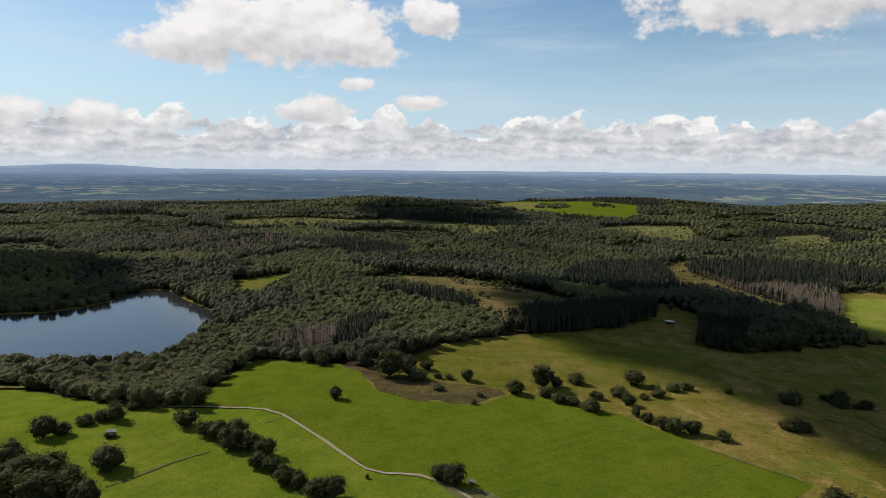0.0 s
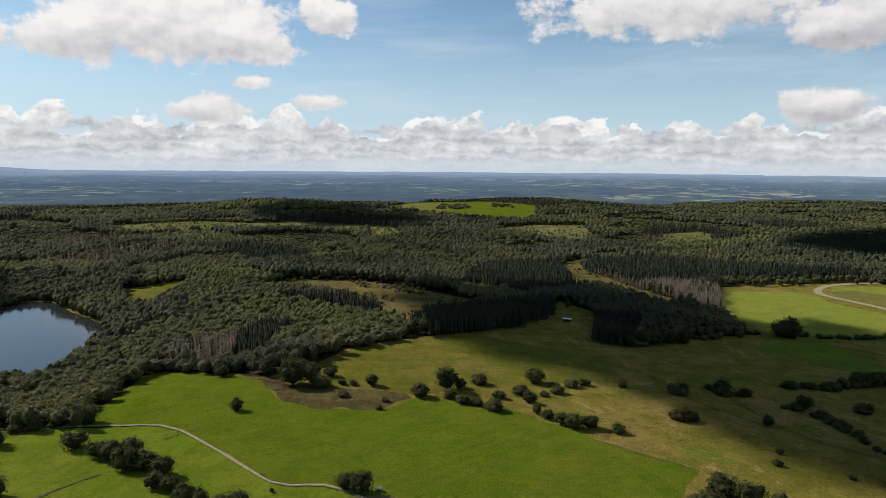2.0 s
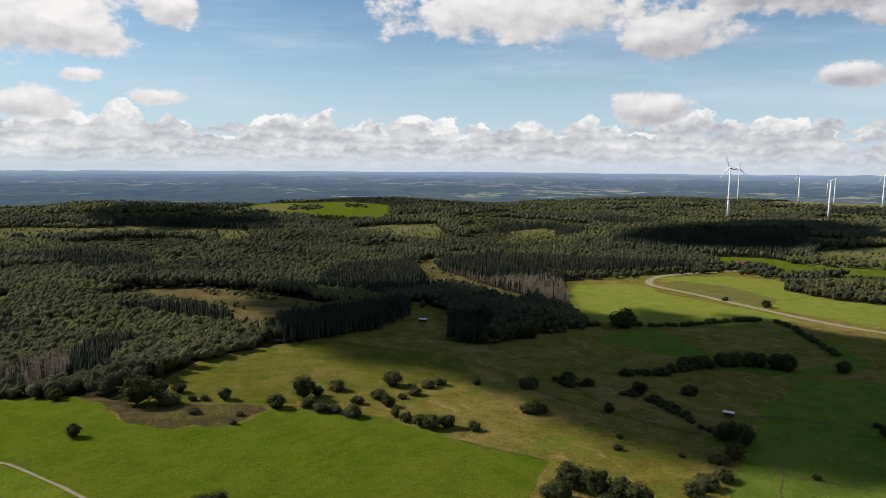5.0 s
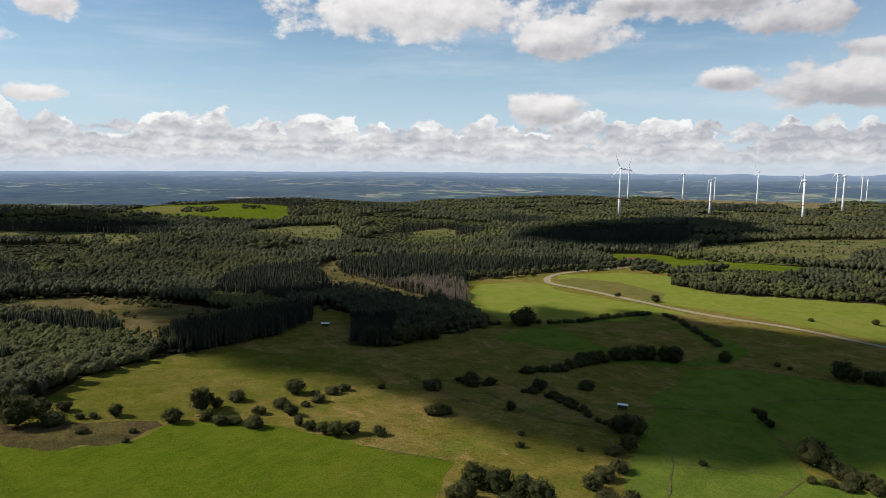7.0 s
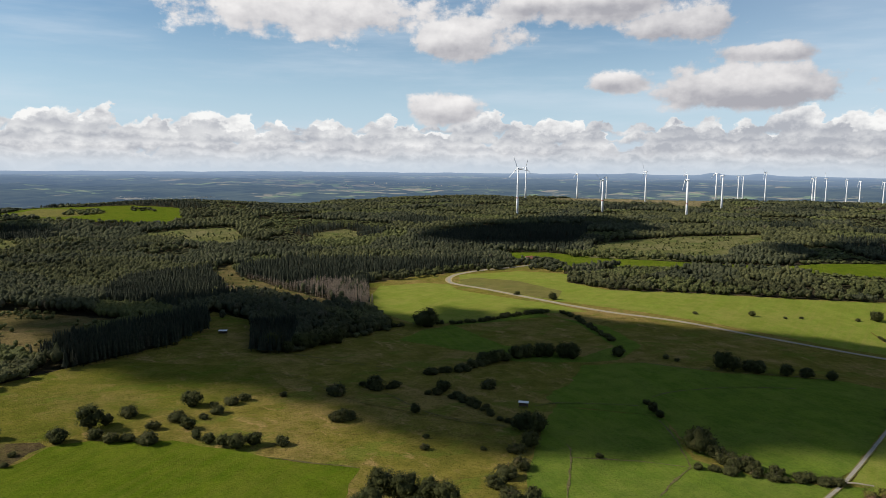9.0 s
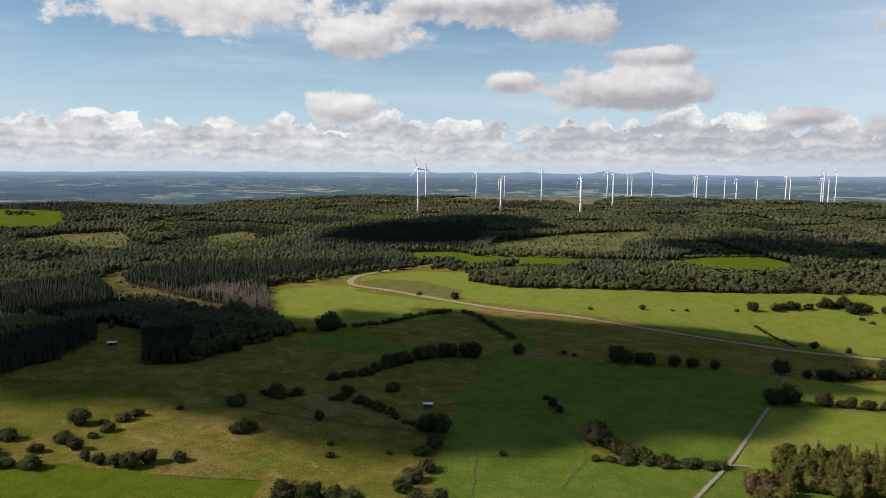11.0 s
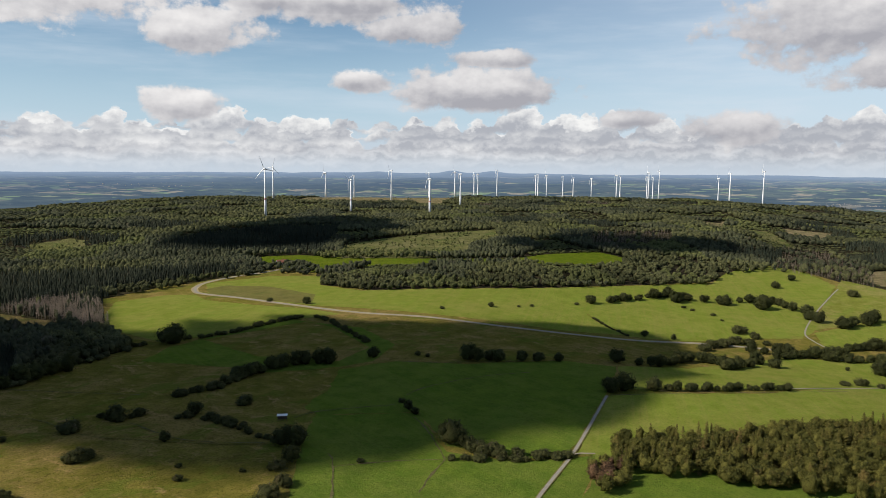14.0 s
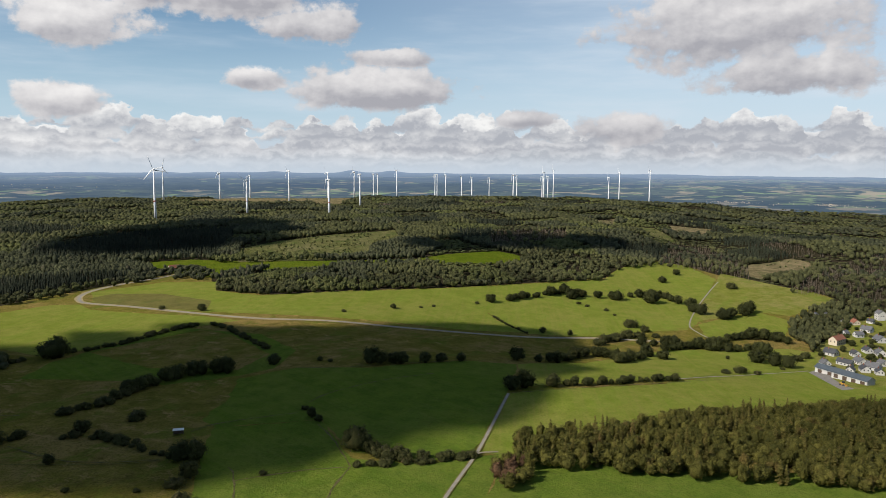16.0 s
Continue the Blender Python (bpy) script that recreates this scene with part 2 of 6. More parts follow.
# ---- the plan ----
# plan of the fields: name, surface, layer, outline
FIELDS = [
    ("valley_pasture", "pasture", 0, [(-61, 388), (-43, 374), (-14, 409), (3, 442), (54, 474), (132, 517), (175, 570), (189, 593), (204, 564), (180, 480), (209, 471), (260, 496), (311, 511), (334, 585), (410, 733), (498, 750), (544, 746), (608, 750), (693, 749), (688, 683), (620, 619), (635, 533), (654, 495), (621, 545), (741, 456), (796, 414), (1063, 260), (1147, 261), (1284, 238), (1277, 172), (1189, 99), (1123, -22), (1084, -49), (1002, -40), (909, -9), (730, -19), (783, -113), (579, -86), (290, -24), (60, -60), (-60, 60), (10, 236), (16, 325), (-16, 327), (-34, 341), (-42, 366)]),
    ("left_meadow", "meadow_lush", 1, [(-305, 360), (-230, 361), (-187, 338), (-156, 318), (-142, 306), (-119, 305), (-78, 305), (-69, 299), (-51, 279), (-27, 249), (-20, 245), (-8, 245), (2, 238), (10, 230), (21, 209), (60, -60), (-220, -20)]),
    ("main_meadow", "meadow", 1, [(-119, 306), (-112, 334), (-112, 403), (-102, 411), (-57, 388), (-42, 366), (-34, 341), (-16, 327), (16, 325), (33, 341), (50, 341), (70, 329), (81, 326), (90, 313), (104, 301), (110, 289), (124, 273), (142, 257), (141, 258), (129, 246), (119, 232), (103, 202), (60, -60), (21, 209), (10, 230), (2, 238), (-8, 245), (-20, 245), (-27, 249), (-51, 279), (-69, 299), (-78, 305)]),
    ("upper_pasture", "pasture_green", 1, [(-42, 374), (-14, 408), (3, 440), (54, 472), (85, 482), (165, 434), (159, 377), (132, 378), (82, 362), (34, 349), (5, 357), (-24, 361)]),
    ("brown_bog", "bog", 1, [(-57, 386), (-37, 374), (-24, 361), (5, 355), (24, 351), (32, 342), (16, 326), (-17, 327), (-33, 342), (-42, 366)]),
    ("roadside_meadow", "meadow_pale", 1, [(366, 649), (414, 708), (473, 700), (490, 677), (477, 640), (491, 579), (510, 516), (514, 477), (467, 495), (368, 507), (337, 513), (338, 584)]),
    ("bend_meadow", "meadow_pale", 1, [(543, 727), (631, 710), (668, 654), (620, 611), (621, 545), (738, 454), (793, 413), (1051, 261), (961, 260), (896, 274), (764, 338), (708, 290), (677, 244), (632, 291), (578, 416), (528, 526), (508, 608), (507, 679)]),
    ("bend_stubble", "stubble", 2, [(521, 697), (549, 698), (576, 648), (571, 569), (528, 535), (512, 604), (504, 671)]),
    ("slope_meadow", "meadow_pale", 1, [(711, 288), (759, 336), (887, 270), (915, 223), (937, 148), (829, 176), (788, 173), (703, 207), (675, 238)]),
    ("slope_pasture", "pasture_light", 1, [(874, 256), (922, 197), (948, 125), (888, 104), (808, 104), (775, 147), (735, 188), (706, 208), (791, 173), (829, 176)]),
    ("hill_meadow", "meadow_pale", 1, [(1060, 258), (1147, 261), (1279, 237), (1277, 172), (1166, 112), (939, 111), (975, 141), (975, 209)]),
    ("lane_pasture", "pasture_light", 1, [(1225, 111), (1171, 46), (1118, -22), (1080, -48), (944, 4), (950, 48), (848, 105), (925, 108)]),
    ("lane_meadow", "meadow_pale", 2, [(842, 98), (902, 70), (949, 41), (915, 6), (822, 7), (796, 55), (782, 82)]),
    ("dark_meadow", "meadow_deep", 1, [(367, 498), (465, 501), (469, 468), (482, 423), (452, 360), (400, 340), (372, 349), (331, 375), (321, 411), (291, 469), (331, 493)]),
    ("brown_field", "pasture", 2, [(364, 495), (466, 479), (466, 443), (431, 370), (384, 360), (372, 396), (356, 416)]),
    ("mid_meadow", "meadow_deep", 1, [(367, 344), (410, 326), (438, 279), (502, 230), (517, 194), (444, 170), (392, 179), (335, 172), (300, 176), (292, 199), (327, 243), (285, 285), (292, 302), (327, 316)]),
    ("near_meadow", "meadow_deep", 1, [(257, 266), (285, 285), (325, 242), (285, 194), (297, 159), (315, 143), (265, 132), (222, 123), (172, 185), (202, 219)]),
    ("lane_side_meadow", "meadow_deep", 1, [(318, 140), (329, 131), (305, 124), (277, 117), (236, 106), (222, 123), (265, 132)]),
    ("east_meadow", "meadow_pale", 1, [(428, 166), (439, 160), (497, 103), (598, 20), (662, -43), (495, -35), (358, 80), (311, 106), (312, 126), (328, 132), (324, 141)]),
    ("upper_east_meadow", "meadow_pale", 1, [(519, 193), (557, 167), (578, 129), (667, 93), (722, 26), (777, -29), (669, -26), (551, 76), (450, 164)]),
    ("south_meadow", "meadow_deep", 2, [(284, 118), (311, 123), (335, 111), (346, 84), (360, 37), (379, -11), (407, -77), (312, -62), (217, 105)]),
    ("clearcut", "clearcut", 0, [(-85, 649), (-52, 698), (9, 704), (47, 684), (125, 609), (101, 584), (60, 542), (45, 502), (36, 509), (25, 557), (-22, 635)]),
    ("orange_clearing", "clearcut", 0, [(271, 885), (322, 956), (296, 837), (306, 791), (312, 715), (321, 672), (323, 625), (287, 601), (281, 653), (269, 702), (249, 738)]),
    ("wood_meadow", "meadow_light", 0, [(-201, 669), (-151, 690), (-144, 677), (-154, 588), (-174, 596)]),
    ("hut_glade", "pasture", 0, [(197, 633), (213, 587), (180, 480), (152, 492), (131, 518)]),
    ("hill_field", "meadow", 0, [(97, 1696), (178, 1836), (281, 1755), (363, 1737), (453, 1667), (418, 1525), (374, 1447), (314, 1504), (245, 1530), (201, 1566), (130, 1594)]),
    ("hill_stubble", "stubble", 1, [(119, 1695), (181, 1794), (271, 1694), (295, 1638), (232, 1611), (158, 1628)]),
    ("glade_a", "scrub", 0, [(301, 1362), (372, 1393), (476, 1377), (439, 1207), (384, 1140), (338, 1187), (293, 1256)]),
    ("glade_b", "scrub", 0, [(570, 1240), (663, 1271), (674, 1213), (601, 1131), (553, 1145)]),
    ("strip_meadow", "meadow", 0, [(711, 871), (789, 825), (820, 731), (889, 630), (961, 535), (1036, 516), (1130, 463), (1113, 399), (1047, 394), (983, 462), (900, 538), (821, 623), (758, 676), (689, 676), (683, 726)]),
    ("heath", "scrub", 0, [(805, 747), (917, 845), (1016, 850), (1159, 823), (1276, 751), (1151, 665), (1021, 649), (953, 611), (875, 663)]),
    ("heath_west", "scrub", 0, [(-344, 1124), (-284, 1108), (-228, 1156), (-127, 1163), (-80, 1187), (-82, 1306), (-167, 1292), (-260, 1322), (-331, 1299), (-383, 1256)]),
    ("plateau_clearing", "brash", 0, [(1745, 1835), (3432, 3170), (4016, 2581), (3880, 2244), (1936, 1354)]),
    ("east_clearing", "brash", 0, [(1287, 104), (1387, 75), (1468, 12), (1434, -25), (1282, -11), (1197, 55)]),
    ("slope_clearing_a", "brash", 0, [(1796, 474), (1913, 444), (1687, 397), (1621, 414)]),
    ("slope_clearing_b", "brash", 0, [(1902, 309), (1949, 204), (1713, 191), (1699, 263)]),
    ("slope_clearing_c", "scrub", 0, [(1763, 380), (1806, 320), (1552, 228), (1581, 292)]),
    ("mid_glade", "scrub", 0, [(69, 871), (133, 957), (132, 925), (72, 838)]),
    ("west_glade", "scrub", 0, [(39, 1242), (96, 1276), (91, 1124), (40, 1069)]),
    ("village_ground", "pasture_light", 1, [(683, -20), (779, -19), (924, -55), (1033, -102), (1151, -315), (690, -196), (629, -67), (607, -36)]),
    ("hall_meadow", "meadow_pale", 2, [(531, 81), (600, 40), (672, -13), (650, -22), (600, -34), (618, -48), (652, -69), (677, -99), (524, -79), (468, -2), (431, 65)]),
    ("orchard_meadow", "meadow_pale", 2, [(546, 159), (589, 146), (657, 127), (699, 108), (737, 61), (770, 1), (767, -19), (707, -23), (682, -11), (612, 41), (550, 84), (517, 150)]),
    ("east_base", "meadow_pale", 0, [(690, 255), (764, 346), (896, 282), (961, 264), (1060, 256), (1000, 150), (940, 100), (830, 100), (780, 140), (700, 203), (672, 240)]),
    ("lane_west_meadow", "meadow_deep", 2, [(444, 170), (427, 167), (370, 154), (324, 144), (299, 160), (298, 179), (338, 176), (400, 182)]),
    ("track_side", "scrub", 1, [(0, 237), (4, 236), (17, 235), (29, 229), (36, 215), (18, 216)]),
    ("sparse_strip", "scrub", 0, [(-103, 1270), (-11, 1232), (79, 1207), (85, 1295), (-12, 1311), (-107, 1330)]),
]
# woods: name, kind, height (0: as it comes), outline
WOODS = [
    ("brown_tip", "brown", 9, [(282, 116), (291, 112), (305, 110), (318, 112), (313, 121), (302, 123)]),
    ("hill_clump", "broad", 6, [(207, 1634), (259, 1616), (290, 1630), (291, 1689), (233, 1707)]),
    ("hill_clump_east", "broad", 5, [(341, 1647), (388, 1631), (391, 1676), (356, 1693)]),
    ("house_clump", "broad", 8, [(653, 715), (656, 697), (670, 668), (719, 718), (737, 777), (721, 778)]),
    ("south_wood", "mixed", 0, [(283, 109), (286, 117), (305, 127), (329, 130), (349, 125), (367, 109), (394, 84), (446, 38), (480, -2), (538, -58), (624, -146), (390, -96), (360, -11), (341, 34), (330, 80), (318, 105)]),
    ("belt_fringe", "broad", 9.5, [(421, 740), (494, 731), (546, 749), (591, 734), (674, 735), (699, 770), (619, 758), (541, 764), (459, 774)]),
    ("dark_block", "conifer", 13.5, [(54, 470), (76, 479), (103, 495), (133, 514), (169, 555), (187, 617), (142, 586), (98, 561), (66, 524)]),
    ("dark_block_east", "conifer", 13, [(172, 471), (187, 463), (203, 466), (229, 518), (240, 552), (216, 538), (201, 550)]),
    ("clump_a", "broad", 9, [(193, 598), (213, 599), (230, 600), (229, 606), (197, 603)]),
    ("clump_b", "broad", 11, [(266, 551), (273, 528), (295, 539), (322, 590), (293, 596)]),
    ("east_hedge", "broad", 5.5, [(180, 468), (204, 463), (243, 487), (282, 497), (321, 511), (315, 506), (280, 495), (241, 483), (209, 468)]),
    ("village_trees", "broad", 10, [(826, 4), (893, 3), (993, -21), (1064, -48), (1077, -75), (1082, -126), (996, -99), (924, -55), (842, -41), (779, -19)]),
    ("dead_stand", "dead", 14.5, [(314, 718), (322, 676), (324, 628), (314, 587), (340, 596), (387, 690), (386, 723), (353, 743), (321, 730)]),
    ("spruce_belt", "conifer", 13, [(299, 847), (312, 805), (325, 757), (356, 748), (401, 764), (457, 770), (538, 760), (616, 754), (632, 776), (570, 846), (497, 900), (415, 951), (328, 925)]),
    ("spruce_mid", "conifer", 13.5, [(121, 687), (138, 664), (180, 694), (244, 737), (244, 752), (241, 823), (205, 847), (154, 804), (119, 713)]),
    ("spruce_west", "conifer", 12, [(-66, 421), (-49, 421), (-45, 457), (-38, 505), (-58, 504), (-71, 483)]),
    ("dead_west", "dead", 12, [(-104, 419), (-87, 410), (-66, 421), (-70, 474), (-92, 470), (-109, 453)]),
    ("dead_far", "dying", 11, [(-312, 799), (-254, 789), (-193, 854), (-227, 1004), (-276, 954), (-314, 832)]),
    ("wall_far", "conifer", 13, [(-124, 1313), (-12, 1284), (84, 1277), (169, 1321), (176, 1377), (95, 1430), (-12, 1435), (-120, 1372)]),
    ("hill_wood_w", "broad", 12, [(-260, 1477), (-137, 1455), (-13, 1532), (-13, 1612), (-146, 1560), (-250, 1542)]),
    ("birch_near", "broad", 9.5, [(623, 606), (669, 655), (766, 610), (835, 470), (1021, 381), (1158, 285), (1054, 258), (793, 413), (738, 454), (618, 542)]),
    ("heath_front", "birch", 10, [(778, 776), (811, 724), (875, 663), (918, 651), (921, 654), (894, 712), (865, 772), (808, 794)]),
    ("dead_band", "dead", 11, [(1170, 495), (1237, 447), (1342, 404), (1445, 437), (1389, 504), (1328, 558)]),
    ("dead_valley", "dying", 10, [(1244, 213), (1226, 142), (1168, 61), (1407, 87), (1547, 161), (1523, 235)]),
    ("dead_slope", "dying", 10, [(1100, 6), (1084, -49), (1052, -104), (1074, -150), (1593, -213), (1537, -136), (1400, -58), (1286, -23)]),
    ("spur", "broad", 11, [(968, 351), (983, 307), (1029, 262), (1100, 258), (1162, 255), (1198, 219), (1268, 223), (1346, 259), (1294, 317), (1198, 369), (1085, 383)]),
    ("spruce_shadow", "conifer", 12, [(652, 999), (723, 926), (764, 855), (813, 802), (1122, 1037), (1016, 1143), (828, 1126), (679, 1042)]),
    ("lake_back", "broad", 10, [(-549, 578), (-536, 681), (-420, 726), (-329, 706), (-278, 735), (-243, 668), (-245, 631), (-273, 626), (-278, 605), (-274, 574), (-296, 538), (-331, 524), (-456, 477)]),
    ("lake_front", "broad", 9.5, [(-345, 393), (-251, 395), (-191, 394), (-160, 409), (-164, 497), (-136, 465), (-113, 406), (-112, 334), (-121, 307), (-142, 306), (-187, 338), (-230, 361), (-317, 359)]),
    ("west_mixed", "broad", 9, [(-110, 411), (-68, 389), (-34, 417), (14, 441), (54, 476), (46, 483), (33, 528), (1, 544), (-41, 587), (-83, 620), (-119, 590), (-131, 499)]),
    ("mid_broad", "broad", 10.5, [(-35, 732), (15, 724), (57, 734), (103, 749), (135, 748), (166, 817), (160, 952), (79, 982), (-11, 987), (-42, 939)]),
    ("back_broad", "broad", 10.5, [(54, 995), (108, 959), (207, 1051), (307, 1124), (343, 1255), (262, 1322), (144, 1257), (69, 1112)]),
]
LAKE = [(-362, 422), (-379, 504), (-331, 524), (-296, 538), (-274, 574), (-278, 605), (-273, 626), (-246, 631), (-213, 586), (-185, 553), (-172, 532), (-152, 451), (-151, 413), (-157, 378), (-175, 361), (-208, 355), (-253, 361), (-322, 384)]
WAYS = {
    "farm_track": [(-138, 302), (-119, 306), (-95, 306), (-78, 305), (-69, 299), (-51, 278), (-37, 260), (-27, 248), (-20, 245), (-8, 245), (2, 238), (10, 229), (21, 213)],
    "main_road": [(686, 741), (648, 739), (602, 742), (554, 735), (522, 717), (501, 689), (499, 667), (507, 624), (517, 528), (531, 466), (564, 406), (588, 342), (619, 285), (658, 232), (711, 181), (737, 129), (737, 94), (736, 56)],
    "asphalt_lane": [(222, 123), (265, 132), (293, 137), (322, 142), (371, 153), (428, 166)],
    "lane_branch": [(322, 142), (326, 139), (330, 133)],
    "hill_lane": [(774, 75), (801, 93), (837, 106), (939, 111), (1062, 110), (1144, 107)],
    "field_lane": [(548, 78), (578, 59), (603, 40), (638, 16), (678, -14)],
    "pasture_path": [(156, 418), (168, 414), (180, 389), (183, 350), (197, 323), (218, 289), (233, 272)],
}
DITCHES = [
    ("a", [(-112, 227), (-106, 233), (-98, 246), (-87, 258)]),
    ("b", [(-74, 289), (-68, 295), (-62, 300)]),
    ("c", [(199, 192), (221, 212), (242, 232), (245, 238)]),
    ("d", [(318, 239), (302, 217), (275, 188)]),
    ("e", [(275, 188), (257, 183), (236, 175)]),
    ("f", [(234, 224), (251, 212), (266, 199), (276, 186)]),
    ("g", [(273, 291), (289, 289), (312, 275), (329, 262)]),
    ("h", [(349, 269), (374, 269), (414, 254), (448, 232)]),
    ("i", [(431, 165), (466, 132), (518, 89), (584, 43)]),
    ("j", [(194, 465), (217, 430), (243, 393)]),
    ("k", [(209, 350), (212, 305), (235, 272)]),
    ("l", [(410, 326), (434, 291), (502, 230)]),
    ("m", [(111, 287), (126, 272), (141, 259)]),
]
# lone trees and shrubs: x, y, crown width
TREES_A = [(-116.8, 240.3, 13.7), (-109.6, 310.5, 11.5), (-49.4, 323.5, 7.4), (-136.1, 288.0, 10.6), (-149.9, 271.6, 8.3), (-155.4, 268.6, 11.7), (-139.5, 227.0, 17.0), (-132.5, 231.5, 14.8), (-119.5, 217.6, 12.8), (-150.6, 237.7, 14.3), (-111.4, 212.3, 11.4), (-125.3, 211.8, 15.9), (-137.9, 215.1, 15.3), (-104.8, 282.9, 11.4), (-88.1, 270.2, 10.1), (-79.9, 261.4, 10.7), (-73.6, 261.9, 10.7), (-65.6, 255.7, 9.5), (-66.2, 245.7, 8.8), (-60.4, 242.9, 7.8), (-53.3, 233.2, 8.7), (-47.9, 230.7, 7.4), (-41.2, 225.2, 9.6), (-35.2, 225.0, 9.2), (-81.0, 272.6, 10.1), (-93.5, 273.3, 9.8), (-1.1, 242.4, 8.4), (4.3, 239.5, 10.9), (-26.0, 240.4, 2.1), (-27.1, 362.0, 16.5)]
TREES_B = [(-19.0, 375.8, 13.0), (-8.3, 377.4, 9.3), (13.0, 361.9, 8.4), (-66.4, 385.1, 9.0), (36.7, 345.1, 11.5), (51.8, 357.1, 13.5), (59.7, 360.6, 7.9), (103.3, 372.8, 13.4), (91.8, 338.9, 8.2), (90.9, 323.0, 5.6), (94.3, 316.2, 7.2), (98.7, 309.3, 8.2), (103.3, 304.0, 9.7), (111.4, 304.8, 9.8), (408.6, 346.6, 12.3), (447.8, 285.6, 16.6), (462.1, 274.0, 13.2), (474.7, 253.8, 11.0), (485.8, 244.9, 11.6), (241.7, 337.8, 10.4), (204.4, 311.5, 6.3), (239.5, 264.6, 13.9), (243.2, 257.7, 13.9), (226.3, 243.2, 12.0), (295.8, 198.3, 17.0), (297.0, 190.3, 12.6), (137.6, 233.7, 14.8), (143.2, 225.6, 14.6), (150.2, 219.1, 13.2), (152.3, 210.6, 12.0)]
TREES_C = [(126.9, 224.0, 11.4), (139.0, 210.8, 12.4), (340.1, 502.3, 23.7), (527.6, 539.4, 10.3), (663.6, 394.0, 8.7), (326.1, 249.7, 6.9), (322.4, 242.3, 6.1), (784.6, 329.3, 15.1), (690.1, 231.3, 10.7), (703.9, 206.1, 7.2), (1095.0, 180.9, 14.2), (1171.4, 172.4, 13.3), (936.2, 167.0, 23.0), (536.3, 87.3, 9.0), (475.0, 253.1, 8.9), (483.6, 245.4, 8.9), (497.3, 233.7, 9.1), (449.9, 278.5, 13.1), (461.5, 266.4, 12.3), (690.0, 27.4, 18.1), (686.0, 13.3, 18.0), (683.1, 1.9, 14.5), (735.1, 23.8, 18.0), (689.3, 52.3, 4.5)]
TREES = TREES_A + TREES_B + TREES_C
SHRUBS_A = [(-146.7, 283.0, 8.0), (-141.9, 288.6, 9.4), (-134.7, 303.9, 8.3), (-127.9, 305.4, 8.3), (-122.3, 307.1, 5.5), (-129.9, 269.3, 5.5), (-13.7, 359.0, 13.7), (-2.1, 363.0, 6.0), (3.8, 362.1, 5.4), (-1.4, 343.5, 6.3), (15.0, 325.3, 4.1), (18.8, 336.6, 4.5), (70.9, 368.7, 10.6), (51.4, 343.6, 8.7), (57.2, 336.2, 8.5), (63.7, 334.2, 8.5), (70.4, 326.7, 11.2), (77.0, 345.2, 8.8), (89.8, 351.3, 12.0), (111.0, 354.8, 9.3), (102.2, 349.5, 6.7), (122.2, 367.3, 11.2), (131.0, 371.1, 8.1), (112.9, 366.2, 6.3), (153.0, 369.2, 5.9), (122.7, 299.0, 8.2), (160.8, 319.3, 10.1), (167.5, 318.4, 9.6), (435.7, 324.5, 6.2), (436.7, 315.7, 5.3)]
SHRUBS_B = [(271.9, 332.2, 13.6), (208.5, 361.6, 14.6), (220.5, 358.4, 10.5), (180.7, 359.4, 12.8), (163.4, 318.5, 12.7), (215.7, 241.5, 10.0), (192.0, 221.7, 12.8), (181.6, 215.7, 10.4), (204.4, 224.9, 11.1), (179.8, 203.8, 12.0), (186.8, 198.4, 10.1), (295.0, 184.1, 12.5), (293.7, 177.7, 13.5), (297.5, 172.6, 12.4), (188.0, 277.1, 4.3), (179.0, 264.6, 5.5), (203.3, 251.3, 3.9), (246.3, 217.8, 5.1), (124.8, 228.2, 9.7), (513.0, 580.3, 8.7), (608.2, 421.4, 6.0), (690.8, 374.3, 5.1), (708.0, 367.3, 5.1), (336.0, 262.3, 5.7), (764.0, 338.1, 6.7), (1097.9, 84.0, 17.7), (865.0, 243.0, 7.2), (858.8, 231.1, 7.2), (852.8, 205.4, 7.1), (834.8, 190.9, 5.5)]
SHRUBS_C = [(789.4, 161.5, 19.6), (777.0, 144.4, 12.8), (624.5, 37.1, 13.4), (611.8, 47.0, 10.1), (627.0, 24.3, 7.7), (667.9, 6.1, 5.5), (721.8, -5.5, 13.0), (738.5, -11.6, 12.1)]
SHRUBS = SHRUBS_A + SHRUBS_B + SHRUBS_C
